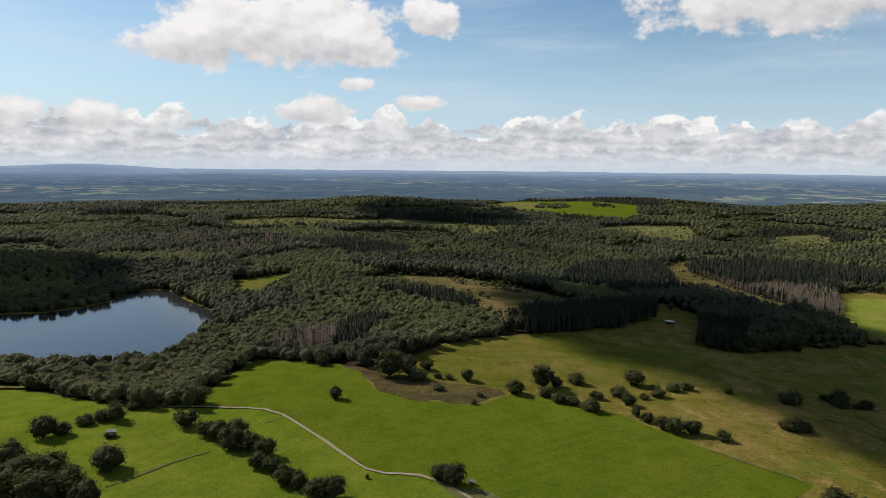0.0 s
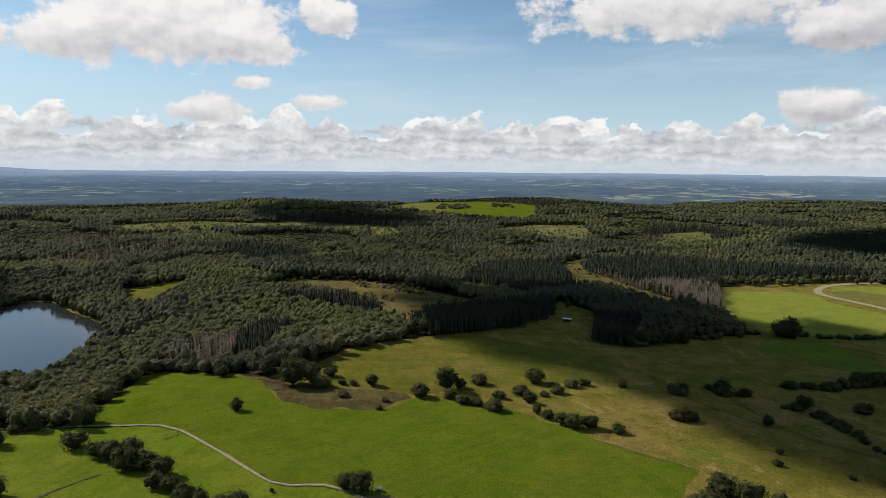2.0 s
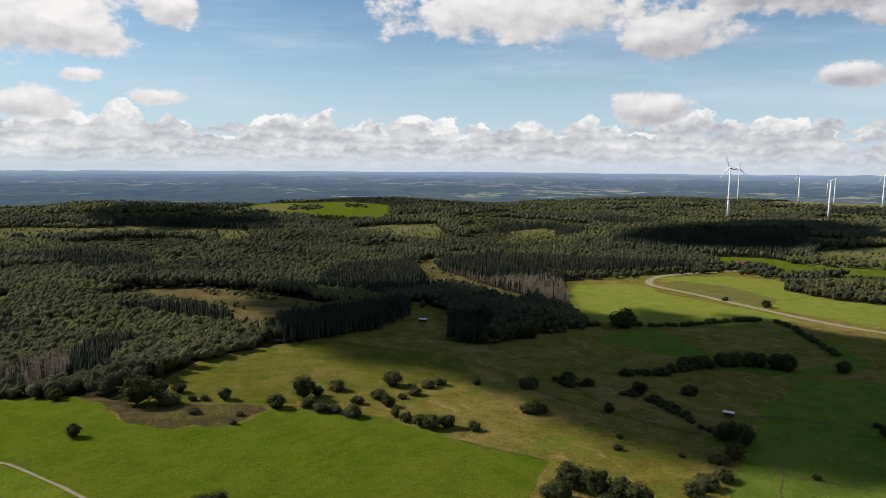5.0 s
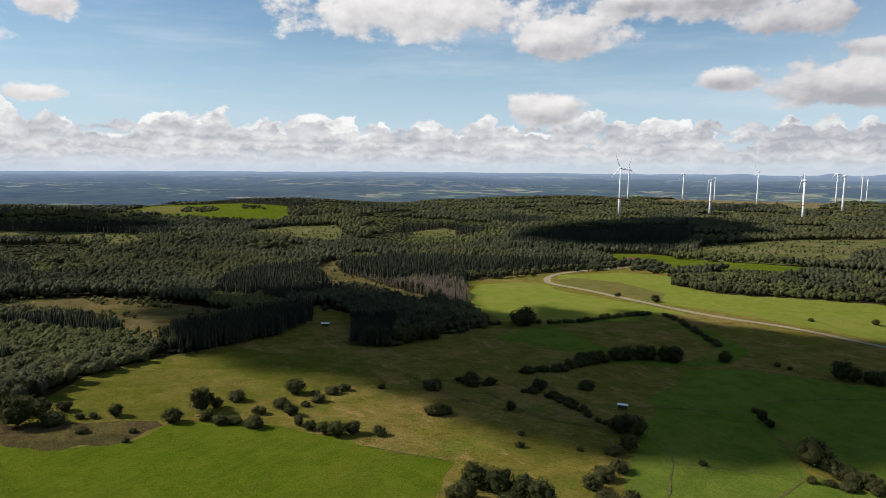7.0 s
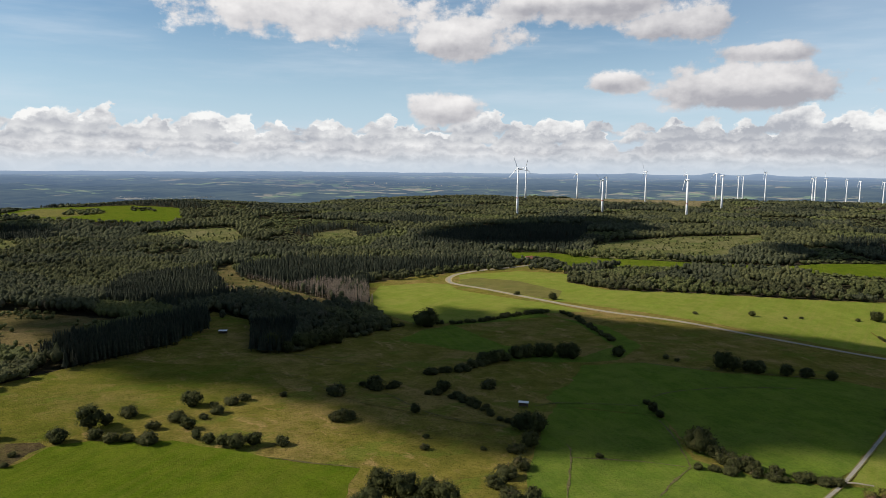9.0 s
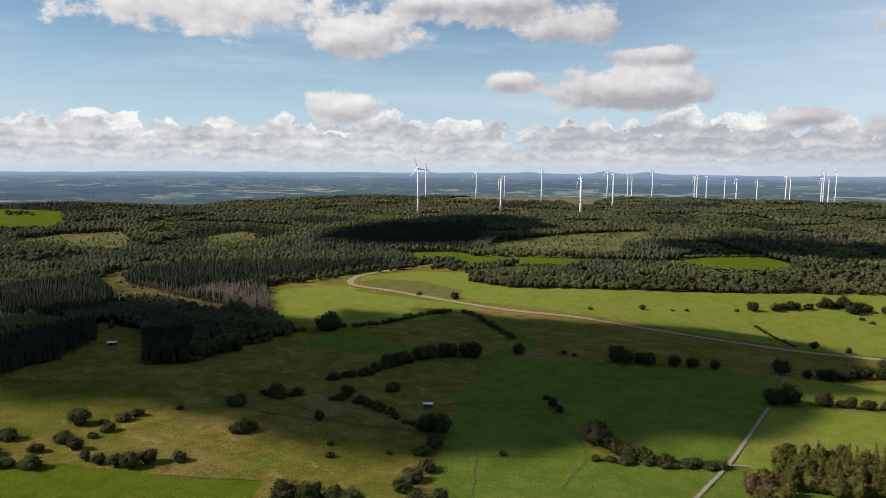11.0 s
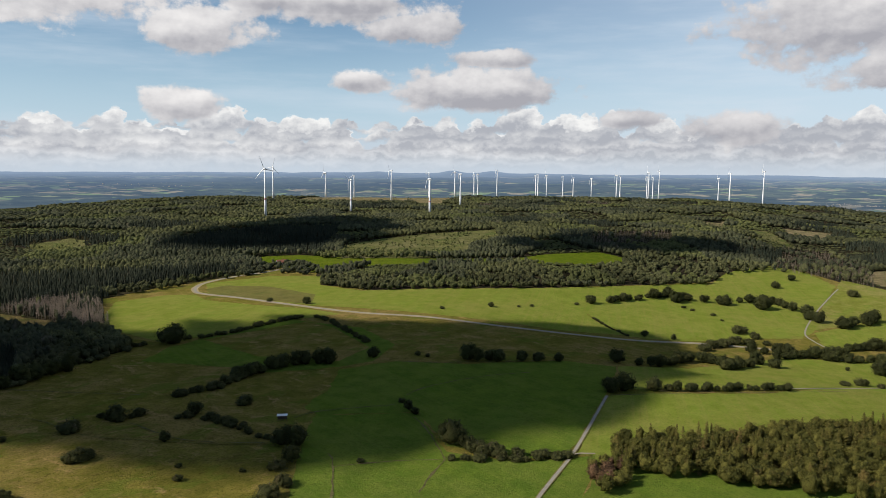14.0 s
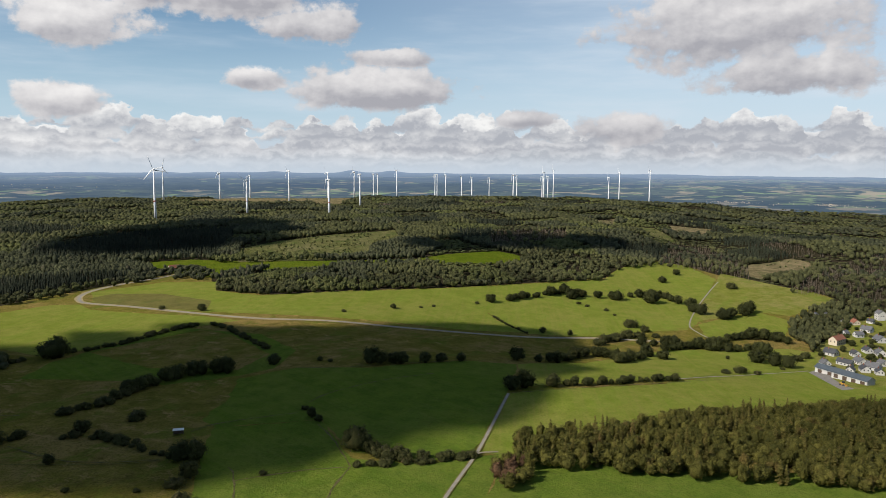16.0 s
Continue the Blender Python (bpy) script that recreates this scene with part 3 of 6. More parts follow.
# hedgerows: crown width, kind, line
HEDGES = [
    (9.7, 'b', [(254, 374), (279, 371), (312, 382)]),
    (13.0, 't', [(310, 383), (336, 380), (365, 376), (377, 359)]),
    (7.8, 'b', [(488, 485), (482, 461), (467, 433), (458, 412), (443, 385)]),
    (6.1, 'b', [(238, 327), (241, 309), (240, 288), (240, 274)]),
    (8.2, 'b', [(297, 170), (303, 163), (311, 153)]),
    (7.3, 'b', [(258, 492), (299, 510), (324, 514)]),
    (16.8, 't', [(182, 480), (209, 471), (245, 478)]),
    (12.7, 't', [(812, 316), (843, 306), (860, 294)]),
    (13.4, 't', [(879, 290), (911, 277)]),
    (17.8, 't', [(884, 262), (916, 251), (919, 230), (931, 205)]),
    (14.1, 't', [(956, 198), (979, 175), (978, 154)]),
    (18.8, 't', [(963, 146), (954, 132), (928, 114), (899, 105)]),
    (4.4, 'b', [(721, 299), (692, 268), (673, 242)]),
    (20.1, 't', [(886, 75), (916, 57), (940, 48)]),
    (13.7, 't', [(537, 200), (541, 185), (565, 170), (608, 163), (614, 146), (592, 128), (654, 118), (648, 103)]),
    (14.3, 't', [(694, 107), (721, 92), (726, 74), (731, 56), (744, 30)]),
    (14.2, 't', [(443, 168), (450, 160), (461, 148)]),
    (8.2, 't', [(471, 139), (480, 128), (500, 111), (513, 102), (527, 90), (543, 78)]),
    (17.2, 'b', [(679, 173), (737, 155), (756, 128)]),
    (8.7, 'b', [(279, 187), (292, 168), (306, 151), (318, 142)]),
    (14.2, 't', [(711, 132), (720, 101), (739, 71), (794, 49), (795, 6)]),
    (7.8, 'b', [(203, 370), (208, 357), (220, 359)]),
    (9.1, 'b', [(259, 375), (275, 376), (293, 376), (316, 381)]),
    (13.9, 't', [(316, 381), (347, 380), (379, 366)]),
    (7.6, 'b', [(232, 338), (242, 327), (245, 301)]),
    (12.4, 't', [(194, 465), (227, 491), (267, 509), (309, 519)]),
    (8.0, 'b', [(340, 514), (361, 505), (390, 497), (436, 499), (475, 496)]),
]
# turbines: x, y, hub height
TURBINES = [(1201, 1365, 118), (1707, 1898, 115), (1989, 1921, 96), (1471, 1326, 87), (2751, 2457, 125), (1951, 1570, 106), (1517, 1092, 93), (2990, 2158, 143), (2453, 1639, 106), (1880, 1235, 101), (3128, 1972, 136), (3139, 1955, 136), (2863, 1679, 130), (3285, 1698, 134), (3290, 1688, 137), (3310, 1649, 135), (3346, 1575, 129), (3100, 1406, 106), (3404, 1445, 119), (2752, 1061, 96), (3456, 1314, 134), (3500, 1193, 127), (3224, 1091, 135), (3509, 1166, 124), (3518, 1139, 153), (3593, 874, 141), (3010, 688, 128), (3034, 568, 147)]
GARDEN_TREES = [(911.4, -47.2, 5.6), (712.7, -47.2, 7.2), (870.3, -62.6, 4.7), (874.4, -38.3, 7.7), (751.3, -69.8, 7.2), (850.7, -42.5, 6.5), (737.9, -64.2, 7.5), (774.8, -34.4, 6.7), (897.6, -62.4, 5.9), (698.0, -32.1, 7.5), (805.5, -77.9, 7.5), (819.1, -75.9, 5.7), (831.2, -63.7, 4.6), (922.6, -35.9, 6.5), (796.6, -45.1, 5.9), (823.9, -41.7, 4.8), (873.3, -68.1, 5.4), (864.6, -73.9, 6.2), (933.5, -87.9, 4.2), (743.6, -40.4, 6.5), (846.4, -44.8, 4.7), (937.3, -61.7, 6.8), (851.0, -32.7, 7.9), (841.6, -73.8, 7.8), (886.9, -49.6, 5.8), (830.1, -38.7, 7.8)]
# village: x, y, length, width, turn, wall, roof, storeys
HOUSES = [
    (815.0, -40.5, 17.1, 8.6, -30, 'render_cream', 'roof_red', 2),
    (764.9, -33.5, 11.0, 8.8, 60, 'render_white', 'roof_dark', 1),
    (791.4, -65.8, 8.8, 7.0, 25, 'render_white', 'roof_dark', 1),
    (771.3, -54.2, 8.6, 6.8, 25, 'render_white', 'roof_dark', 1),
    (715.5, -27.5, 8.8, 7.0, 25, 'render_white', 'roof_grey', 1),
    (728.6, -43.8, 13.0, 6.5, 60, 'render_white', 'roof_dark', 1),
    (741.1, -56.6, 10.3, 8.2, 25, 'render_white', 'roof_grey', 1),
    (723.0, -65.5, 11.3, 9.0, 60, 'render_white', 'roof_grey', 1),
    (744.8, -74.7, 8.3, 6.6, 25, 'render_white', 'roof_grey', 1),
    (708.2, -58.0, 9.5, 7.6, 10, 'render_white', 'roof_dark', 1),
    (846.8, -80.6, 11.7, 9.4, 25, 'render_white', 'roof_grey', 1),
    (785.3, -76.2, 10.9, 8.7, 10, 'render_white', 'roof_grey', 1),
    (861.5, -62.2, 8.6, 6.8, -60, 'render_white', 'roof_grey', 1),
    (892.9, -72.0, 10.8, 8.7, 60, 'render_white', 'roof_grey', 1),
    (928.1, -62.6, 9.2, 7.4, 25, 'render_cream', 'roof_red', 1),
    (921.1, -49.3, 7.1, 6.2, -15, 'render_white', 'roof_grey', 1),
    (863.4, -49.6, 7.0, 6.2, -30, 'render_white', 'roof_grey', 1),
    (943.3, -79.3, 7.0, 6.2, 60, 'render_white', 'roof_dark', 1),
    (968.5, -90.2, 9.6, 7.7, 25, 'render_white', 'roof_grey', 3),
    (950.2, -21.9, 7.0, 7.0, -15, 'render_white', 'roof_grey', 1),
    (955.8, -32.8, 7.0, 7.0, -15, 'render_white', 'roof_grey', 1),
    (697.6, -46.6, 7.0, 6.2, -15, 'render_white', 'roof_dark', 1),
    (703.1, -68.6, 7.1, 6.2, 10, 'render_white', 'roof_dark', 1),
    (709.2, 775.2, 14.0, 8.0, -20, 'render_white', 'roof_red', 1),
    (349.9, 1454.2, 10.0, 7.5, 10, 'render_white', 'roof_grey', 2),
]
HALLS = [(654.5, -45.9, 30.8, 10.0, -128), (675.5, -28.3, 18.4, 7.5, -128)]
SHELTERS = [
    (266.1, 293.1, 5.0, 2.0, -49, 2.6, 'sheet_white', 'open field shelter with a pale sheet roof'),
    (174.9, 539.4, 6.0, 2.6, -35, 2.3, 'sheet_white', 'small pale trailer shelter in a shaded glade'),
    (-75.8, 260.6, 7.0, 4.0, -30, 2.5, 'roof_red', 'small hut with a brown roof among hedgerow trees'),
    (10.9, 240.3, 1.8, 1.1, -30, 0.9, 'roof_grey', 'small grey water trough shelter by the track'),
    (-130.2, 271.1, 3.0, 2.0, 10, 1.6, 'roof_grey', 'small dark hay shelter in the meadow'),
]
YARD = [(672, -14), (693, -22), (679, -29), (653, -32), (630, -37), (615, -45), (601, -36)]
LOADER = (624.8, -37.6, -128)
# far towns: heading, spread, nearest, farthest, houses
TOWNS = [(14.4, 1.5, 4340, 4375, 150), (16.6, 0.6, 4365, 4390, 40), (85.5, 1.2, 4340, 4390, 90), (92.0, 1.5, 4330, 4380, 90), (33.0, 4.0, 4560, 4700, 40)]
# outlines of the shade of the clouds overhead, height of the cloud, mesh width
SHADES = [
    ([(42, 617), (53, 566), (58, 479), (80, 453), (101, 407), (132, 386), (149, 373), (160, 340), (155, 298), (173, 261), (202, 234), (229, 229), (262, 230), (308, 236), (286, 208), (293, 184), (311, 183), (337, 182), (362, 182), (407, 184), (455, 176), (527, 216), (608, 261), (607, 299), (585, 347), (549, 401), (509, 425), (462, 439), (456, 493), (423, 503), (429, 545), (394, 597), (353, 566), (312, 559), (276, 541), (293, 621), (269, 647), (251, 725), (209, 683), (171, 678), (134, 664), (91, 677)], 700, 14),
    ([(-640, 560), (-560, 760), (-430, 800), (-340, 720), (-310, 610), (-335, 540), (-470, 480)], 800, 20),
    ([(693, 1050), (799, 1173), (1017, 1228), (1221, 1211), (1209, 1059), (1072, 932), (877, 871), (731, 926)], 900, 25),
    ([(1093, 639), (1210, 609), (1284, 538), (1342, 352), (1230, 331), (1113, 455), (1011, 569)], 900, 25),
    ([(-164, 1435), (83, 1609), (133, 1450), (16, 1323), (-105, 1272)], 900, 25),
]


def step(a, b, u):
    u = min(1.0, max(0.0, (u - a) / (b - a)))
    return u * u * (3 - 2 * u)


def plateau_edge(a):
    """How far the wooded plateau reaches in a direction."""
    return 1800 + 800 * step(8, 40, a) - 1000 * step(72, 97, a)


def ground_z(x, y):
    """The height of the land."""
    r, a = math.hypot(x, y), math.degrees(math.atan2(x, y))
    e = step(8, 40, a)
    edge = plateau_edge(a)
    z = 12 - 24 * step(-150, 430, x) + (8 + 6 * e) * step(900, 1700, r)
    z -= (130 - 45 * e) * step(edge, edge + 900 + 800 * e - 700 * step(72, 97, a), r)
    z += 16 * math.exp(-((x + 170) ** 2 + (y - 1600) ** 2) / 170 ** 2)
    z -= 30 * step(400, 760, x) * (1 - step(120, 560, y))
    z += 36 * math.exp(-((x - 440) ** 2 + (y - 1830) ** 2) / 330 ** 2)
    z += (3 * step(1000, 1500, r) + 9 * step(1150, 1500, r) * step(60, 75, a)) * noise.noise((x / 250, y / 250, 4.0))
    q = ((x + 300) / 270) ** 2 + ((y - 495) / 200) ** 2
    return z - 9.5 * math.exp(-q ** 4)


def inside(x, y, outline):
    hit, n = False, len(outline)
    for i in range(n):
        (x0, y0), (x1, y1) = outline[i], outline[i - 1]
        if (y0 > y) != (y1 > y) and x < (x1 - x0) * (y - y0) / (y1 - y0) + x0:
            hit = not hit
    return hit


def bounds(outline):
    xs, ys = [p[0] for p in outline], [p[1] for p in outline]
    return min(xs), max(xs), min(ys), max(ys)


# ---- materials ----
MATS = {}


def material(name, build):
    m = bpy.data.materials.new(name)
    m.use_nodes = True
    n = Nodes(m.node_tree)
    shader = build(n)
    n.tree.links.new(shader, n.add("ShaderNodeOutputMaterial").inputs[0])
    MATS[name] = m
    return m


def principled(n, color, rough=0.8, normal=None, metal=0.0, spec=0.3):
    p = n.add("ShaderNodeBsdfPrincipled", Roughness=rough, Metallic=metal)
    n.set(p.inputs["Base Color"], color if isinstance(color, bpy.types.NodeSocket) else (*color, 1))
    n.set(p.inputs["Specular IOR Level"], spec)
    if normal is not None:
        n.tree.links.new(normal, p.inputs["Normal"])
    return p.outputs[0]


def bump(n, height, strength, distance):
    b = n.add("ShaderNodeBump", Height=height, Strength=strength, Distance=distance)
    return b.outputs[0]


def place(n):
    return n.add("ShaderNodeNewGeometry").outputs["Position"]


def grass(name, low, high, dry, dry_amount=0.3, tufts=0.5, stripes=0.0, angle=0.4, wild=0.0):
    """Grassland: broad drifts, patches of some metres, tufts, and mowing lines."""
    def build(n):
        p = place(n)
        big = n.noise(p, 0.014, 4.0, 0.6)
        mid = n.noise(p, 0.07, 6.0, 0.7)
        patchy = n.noise(n.vec("MULTIPLY", p, (1.0, 1.0, 0.0)), 0.26, 6.0, 0.75)
        fine = n.noise(p, 0.9, 8.0, 0.85)
        clumps = n.noise(p, 0.16, 3.0, 0.6)
        c = n.mix(n.ramp(mid, 0.34, 0.66), low, high)
        f = n.math("ADD", n.math("MULTIPLY", big, 0.45), n.math("ADD", n.math("MULTIPLY", mid, 0.30), n.math("MULTIPLY", patchy, 0.25)))
        c = n.mix(n.math("MULTIPLY", n.ramp(f, 0.45, 0.62), dry_amount), c, dry)
        if stripes:
            turn = n.add("ShaderNodeVectorRotate", Vector=p, Angle=angle)
            wave = n.noise(n.vec("MULTIPLY", turn.outputs[0], (0.30, 0.006, 0.0)), 1.0, 4.0, 0.7)
            c = n.mix(n.math("MULTIPLY", n.ramp(wave, 0.42, 0.66), stripes), c, dry)
        dark = tuple(v * 0.45 for v in low)
        if wild:
            bent = n.vec("ADD", n.vec("MULTIPLY", p, (1.0, 1.0, 0.0)), n.vec("SCALE", n.noise(p, 0.035, 3.0, 0.6, True), 30.0))
            fresh = n.noise(n.vec("MULTIPLY", bent, (0.020, 0.045, 0.0)), 1.0, 5.0, 0.65)
            straw = n.noise(n.vec("MULTIPLY", bent, (0.065, 0.030, 0.0)), 1.3, 6.0, 0.72)
            sedge = n.noise(n.vec("MULTIPLY", bent, (0.050, 0.085, 0.0)), 1.0, 6.0, 0.72)
            c = n.mix(n.math("MULTIPLY", n.ramp(fresh, 0.53, 0.62), wild * 0.75), c, (low[0] * 0.95, low[1] * 1.25, low[2]))
            c = n.mix(n.math("MULTIPLY", n.ramp(straw, 0.55, 0.66), wild * 0.8), c, tuple(v * 1.15 for v in dry))
            c = n.mix(n.math("MULTIPLY", n.ramp(sedge, 0.57, 0.67), wild * 0.7), c, (low[0] * 0.75, low[1] * 0.58, low[2] * 0.9))
        c = n.mix(n.math("MULTIPLY", n.ramp(patchy, 0.52, 0.72), tufts * 0.6), c, dark)
        c = n.mix(n.math("MULTIPLY", n.ramp(clumps, 0.60, 0.68), tufts * 0.35), c, dry)
        c = n.mix(n.math("MULTIPLY", n.ramp(fine, 0.46, 0.66), tufts), c, dark)
        return principled(n, c, 0.85, bump(n, n.math("ADD", fine, n.math("MULTIPLY", patchy, 2.0)), 0.8, 0.6), spec=0.0)
    return material(name, build)


grass("meadow", (0.0588, 0.0876, 0.0063), (0.0838, 0.1139, 0.0082), (0.1120, 0.1118, 0.0181), 0.40, 0.62, 0.35, 0.9, wild=0.22)
grass("meadow_lush", (0.0755, 0.1109, 0.0097), (0.1106, 0.1444, 0.0123), (0.1496, 0.1480, 0.0250), 0.35, 0.60, 0.25, 0.35, wild=0.20)
grass("meadow_deep", (0.0684, 0.1070, 0.0139), (0.1002, 0.1392, 0.0176), (0.1355, 0.1428, 0.0356), 0.35, 0.60, 0.25, 0.35, wild=0.20)
grass("meadow_light", (0.0799, 0.0902, 0.0109), (0.1071, 0.1124, 0.0174), (0.1428, 0.1124, 0.0473), 0.5, 0.63, 0.35, 1.2, wild=0.3)
# eastern meadows: extra brightness of front-lit grass is put into this colour
grass("meadow_pale", (0.1195, 0.1506, 0.0202), (0.1569, 0.1827, 0.0290), (0.1991, 0.1742, 0.0490), 0.45, 0.60, 0.35, 1.2, wild=0.25)
grass("pasture_green", (0.0792, 0.0840, 0.0127), (0.1186, 0.1115, 0.0185), (0.1648, 0.1223, 0.0428), 0.55, 0.85, wild=0.7)
grass("pasture", (0.0994, 0.0926, 0.0173), (0.1588, 0.1331, 0.0269), (0.2347, 0.1544, 0.0632), 0.65, 0.95, wild=1.0)
grass("pasture_light", (0.1234, 0.1373, 0.0223), (0.1700, 0.1740, 0.0347), (0.2329, 0.1900, 0.0780), 0.6, 0.70, wild=0.6)
grass("bog", (0.0449, 0.0323, 0.0177), (0.1010, 0.0718, 0.0382), (0.0972, 0.0862, 0.0254), 0.9, 1.0, wild=0.8)
grass("stubble", (0.1000, 0.0920, 0.0290), (0.1480, 0.1280, 0.0450), (0.1250, 0.1200, 0.0300), 0.6, 0.80, 0.5, 0.6, wild=0.5)
grass("clearcut", (0.0618, 0.0536, 0.0193), (0.1148, 0.0938, 0.0347), (0.1679, 0.1206, 0.0578), 0.70, 1.00, wild=1.0)
grass("brash", (0.1000, 0.0850, 0.0400), (0.1900, 0.1560, 0.0820), (0.2600, 0.1950, 0.1150), 0.70, 1.00, wild=0.8)
grass("scrub", (0.0671, 0.0736, 0.0230), (0.1230, 0.1195, 0.0424), (0.1676, 0.1435, 0.0744), 0.7, 1.00, wild=0.9)
grass("wood_floor", (0.0204, 0.0209, 0.0103), (0.0374, 0.0327, 0.0161), (0.0612, 0.0425, 0.0347), 0.6, 1.00)


def leaves(name, dark, light, odd, odd_amount=0.2, tree=0.14):
    """Foliage: tufts of varied green, crowns that differ from one to the next, stands of other kinds, and shade between
    leaves painted in.
    """
    def build(n):
        g = n.add("ShaderNodeNewGeometry")
        rnd, p = g.outputs["Random Per Island"], g.outputs["Position"]
        flat = n.vec("MULTIPLY", p, (1.0, 1.0, 0.25))
        crown = n.noise(flat, tree, 2.0, 0.5)
        stand = n.noise(flat, 0.011, 4.0, 0.6)
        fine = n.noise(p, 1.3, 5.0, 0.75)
        f = n.math("ADD", n.math("MULTIPLY", rnd, 0.35), n.math("ADD", n.math("MULTIPLY", crown, 0.45), n.math("MULTIPLY", stand, 0.35)))
        c = n.mix(n.ramp(f, 0.32, 0.82), dark, light)
        kinds = n.noise(flat, 0.006, 5.0, 0.65)
        c = n.mix(n.ramp(kinds, 0.48, 0.62, 0.0, 0.65), c, tuple(v * 0.7 for v in dark))
        c = n.mix(n.math("MULTIPLY", n.ramp(n.noise(flat, tree * 0.7, 3.0, 0.6), 0.58, 0.70), odd_amount * 3), c, odd)
        # small dark flecks coloured in as the shade of gaps between leaves
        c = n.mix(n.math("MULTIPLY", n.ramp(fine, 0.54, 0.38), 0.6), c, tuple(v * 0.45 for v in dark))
        top = principled(n, c, 0.72, bump(n, fine, 0.6, 0.8), spec=0.07)
        thru = n.add("ShaderNodeBsdfTranslucent")
        n.set(thru.inputs["Color"], n.mix(0.5, c, light))
        both = n.add("ShaderNodeMixShader")
        both.inputs[0].default_value = 0.43
        n.set(both.inputs[1], top)
        n.set(both.inputs[2], thru.outputs[0])
        return both.outputs[0]
    return material(name, build)


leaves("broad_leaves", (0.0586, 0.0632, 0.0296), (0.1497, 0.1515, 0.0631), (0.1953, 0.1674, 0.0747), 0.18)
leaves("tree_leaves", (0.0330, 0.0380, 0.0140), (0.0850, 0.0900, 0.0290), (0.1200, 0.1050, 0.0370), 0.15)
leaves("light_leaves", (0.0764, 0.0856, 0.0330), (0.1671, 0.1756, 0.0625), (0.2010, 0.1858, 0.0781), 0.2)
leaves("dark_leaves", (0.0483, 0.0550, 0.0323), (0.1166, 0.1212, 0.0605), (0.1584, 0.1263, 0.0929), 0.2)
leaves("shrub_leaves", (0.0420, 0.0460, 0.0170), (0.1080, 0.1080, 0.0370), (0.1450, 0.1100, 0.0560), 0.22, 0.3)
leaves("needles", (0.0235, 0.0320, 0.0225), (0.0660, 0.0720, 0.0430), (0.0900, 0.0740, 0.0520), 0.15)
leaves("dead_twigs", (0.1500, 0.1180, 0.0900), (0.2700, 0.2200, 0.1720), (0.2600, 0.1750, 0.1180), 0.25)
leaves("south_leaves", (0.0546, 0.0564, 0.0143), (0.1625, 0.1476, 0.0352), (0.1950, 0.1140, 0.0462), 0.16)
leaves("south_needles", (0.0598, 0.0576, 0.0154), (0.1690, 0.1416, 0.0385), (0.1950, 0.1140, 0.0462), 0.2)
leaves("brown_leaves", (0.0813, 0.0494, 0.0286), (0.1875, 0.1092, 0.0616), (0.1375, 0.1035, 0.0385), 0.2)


def plain(name, color, rough=0.7, vary=0.15, scale=0.8, metal=0.0, relief=0.15, spec=0.3):
    def build(n):
        p = place(n)
        a, b = n.noise(p, scale, 4.0, 0.6), n.noise(p, scale * 7, 4.0, 0.6)
        f = n.math("ADD", n.math("MULTIPLY", a, 0.6), n.math("MULTIPLY", b, 0.4))
        c = n.mix(n.ramp(f, 0.3, 0.7), tuple(v * (1 - vary) for v in color), tuple(min(1, v * (1 + vary)) for v in color))
        return principled(n, c, rough, bump(n, b, relief, 0.05), metal, spec)
    return material(name, build)


plain("bark", (0.0504, 0.0396, 0.0302), 0.9, 0.35, 2.0)
plain("dead_wood", (0.1152, 0.0972, 0.0828), 0.9, 0.3, 1.0)
plain("gravel", (0.215, 0.185, 0.135), 0.9, 0.25, 0.5, spec=0.02)
plain("asphalt", (0.215, 0.195, 0.160), 0.85, 0.2, 0.3, spec=0.02)
plain("straw_verge", (0.285, 0.225, 0.110), 0.95, 0.3, 0.3, spec=0.02)
plain("ditch_grass", (0.088, 0.078, 0.032), 0.95, 0.45, 0.35, spec=0.02)
plain("verge", (0.135, 0.120, 0.040), 0.9, 0.3, 0.3, spec=0.02)
plain("turbine_white", (0.66, 0.67, 0.68), 0.45, 0.03, 0.3)
plain("turbine_red", (0.3240, 0.0576, 0.0360), 0.5, 0.1, 0.3)
plain("render_white", (0.42, 0.41, 0.39), 0.85, 0.08, 0.4)
plain("render_cream", (0.4464, 0.3888, 0.3024), 0.85, 0.1, 0.4)
plain("roof_dark", (0.0432, 0.0446, 0.0504), 0.7, 0.25, 0.8)
plain("roof_grey", (0.090, 0.090, 0.096), 0.75, 0.2, 0.8)
plain("roof_red", (0.1872, 0.0756, 0.0468), 0.8, 0.25, 0.8)
plain("roof_metal", (0.075, 0.090, 0.105), 0.45, 0.12, 0.3, 0.3)
plain("sheet_white", (0.55, 0.55, 0.53), 0.5, 0.06, 0.5)
plain("dark_wood", (0.0648, 0.0432, 0.0288), 0.8, 0.3, 2.0)
plain("glass_dark", (0.0216, 0.0252, 0.0288), 0.1, 0.1, 1.0)
plain("yellow_paint", (0.3960, 0.2160, 0.0216), 0.5, 0.1, 1.0)
plain("paved_yard", (0.185, 0.168, 0.150), 0.9, 0.2, 0.3, spec=0.02)


def water_build(n):
    p = place(n)
    ripple = n.noise(n.vec("MULTIPLY", p, (1.0, 1.0, 1.0)), 0.35, 4.0, 0.6)
    calm = n.noise(p, 0.02, 3.0, 0.5)
    nrm = bump(n, n.math("MULTIPLY", ripple, n.ramp(calm, 0.35, 0.65)), 0.06, 0.3)
    return principled(n, (0.022, 0.024, 0.024), 0.10, nrm, spec=0.30)


material("water", water_build)


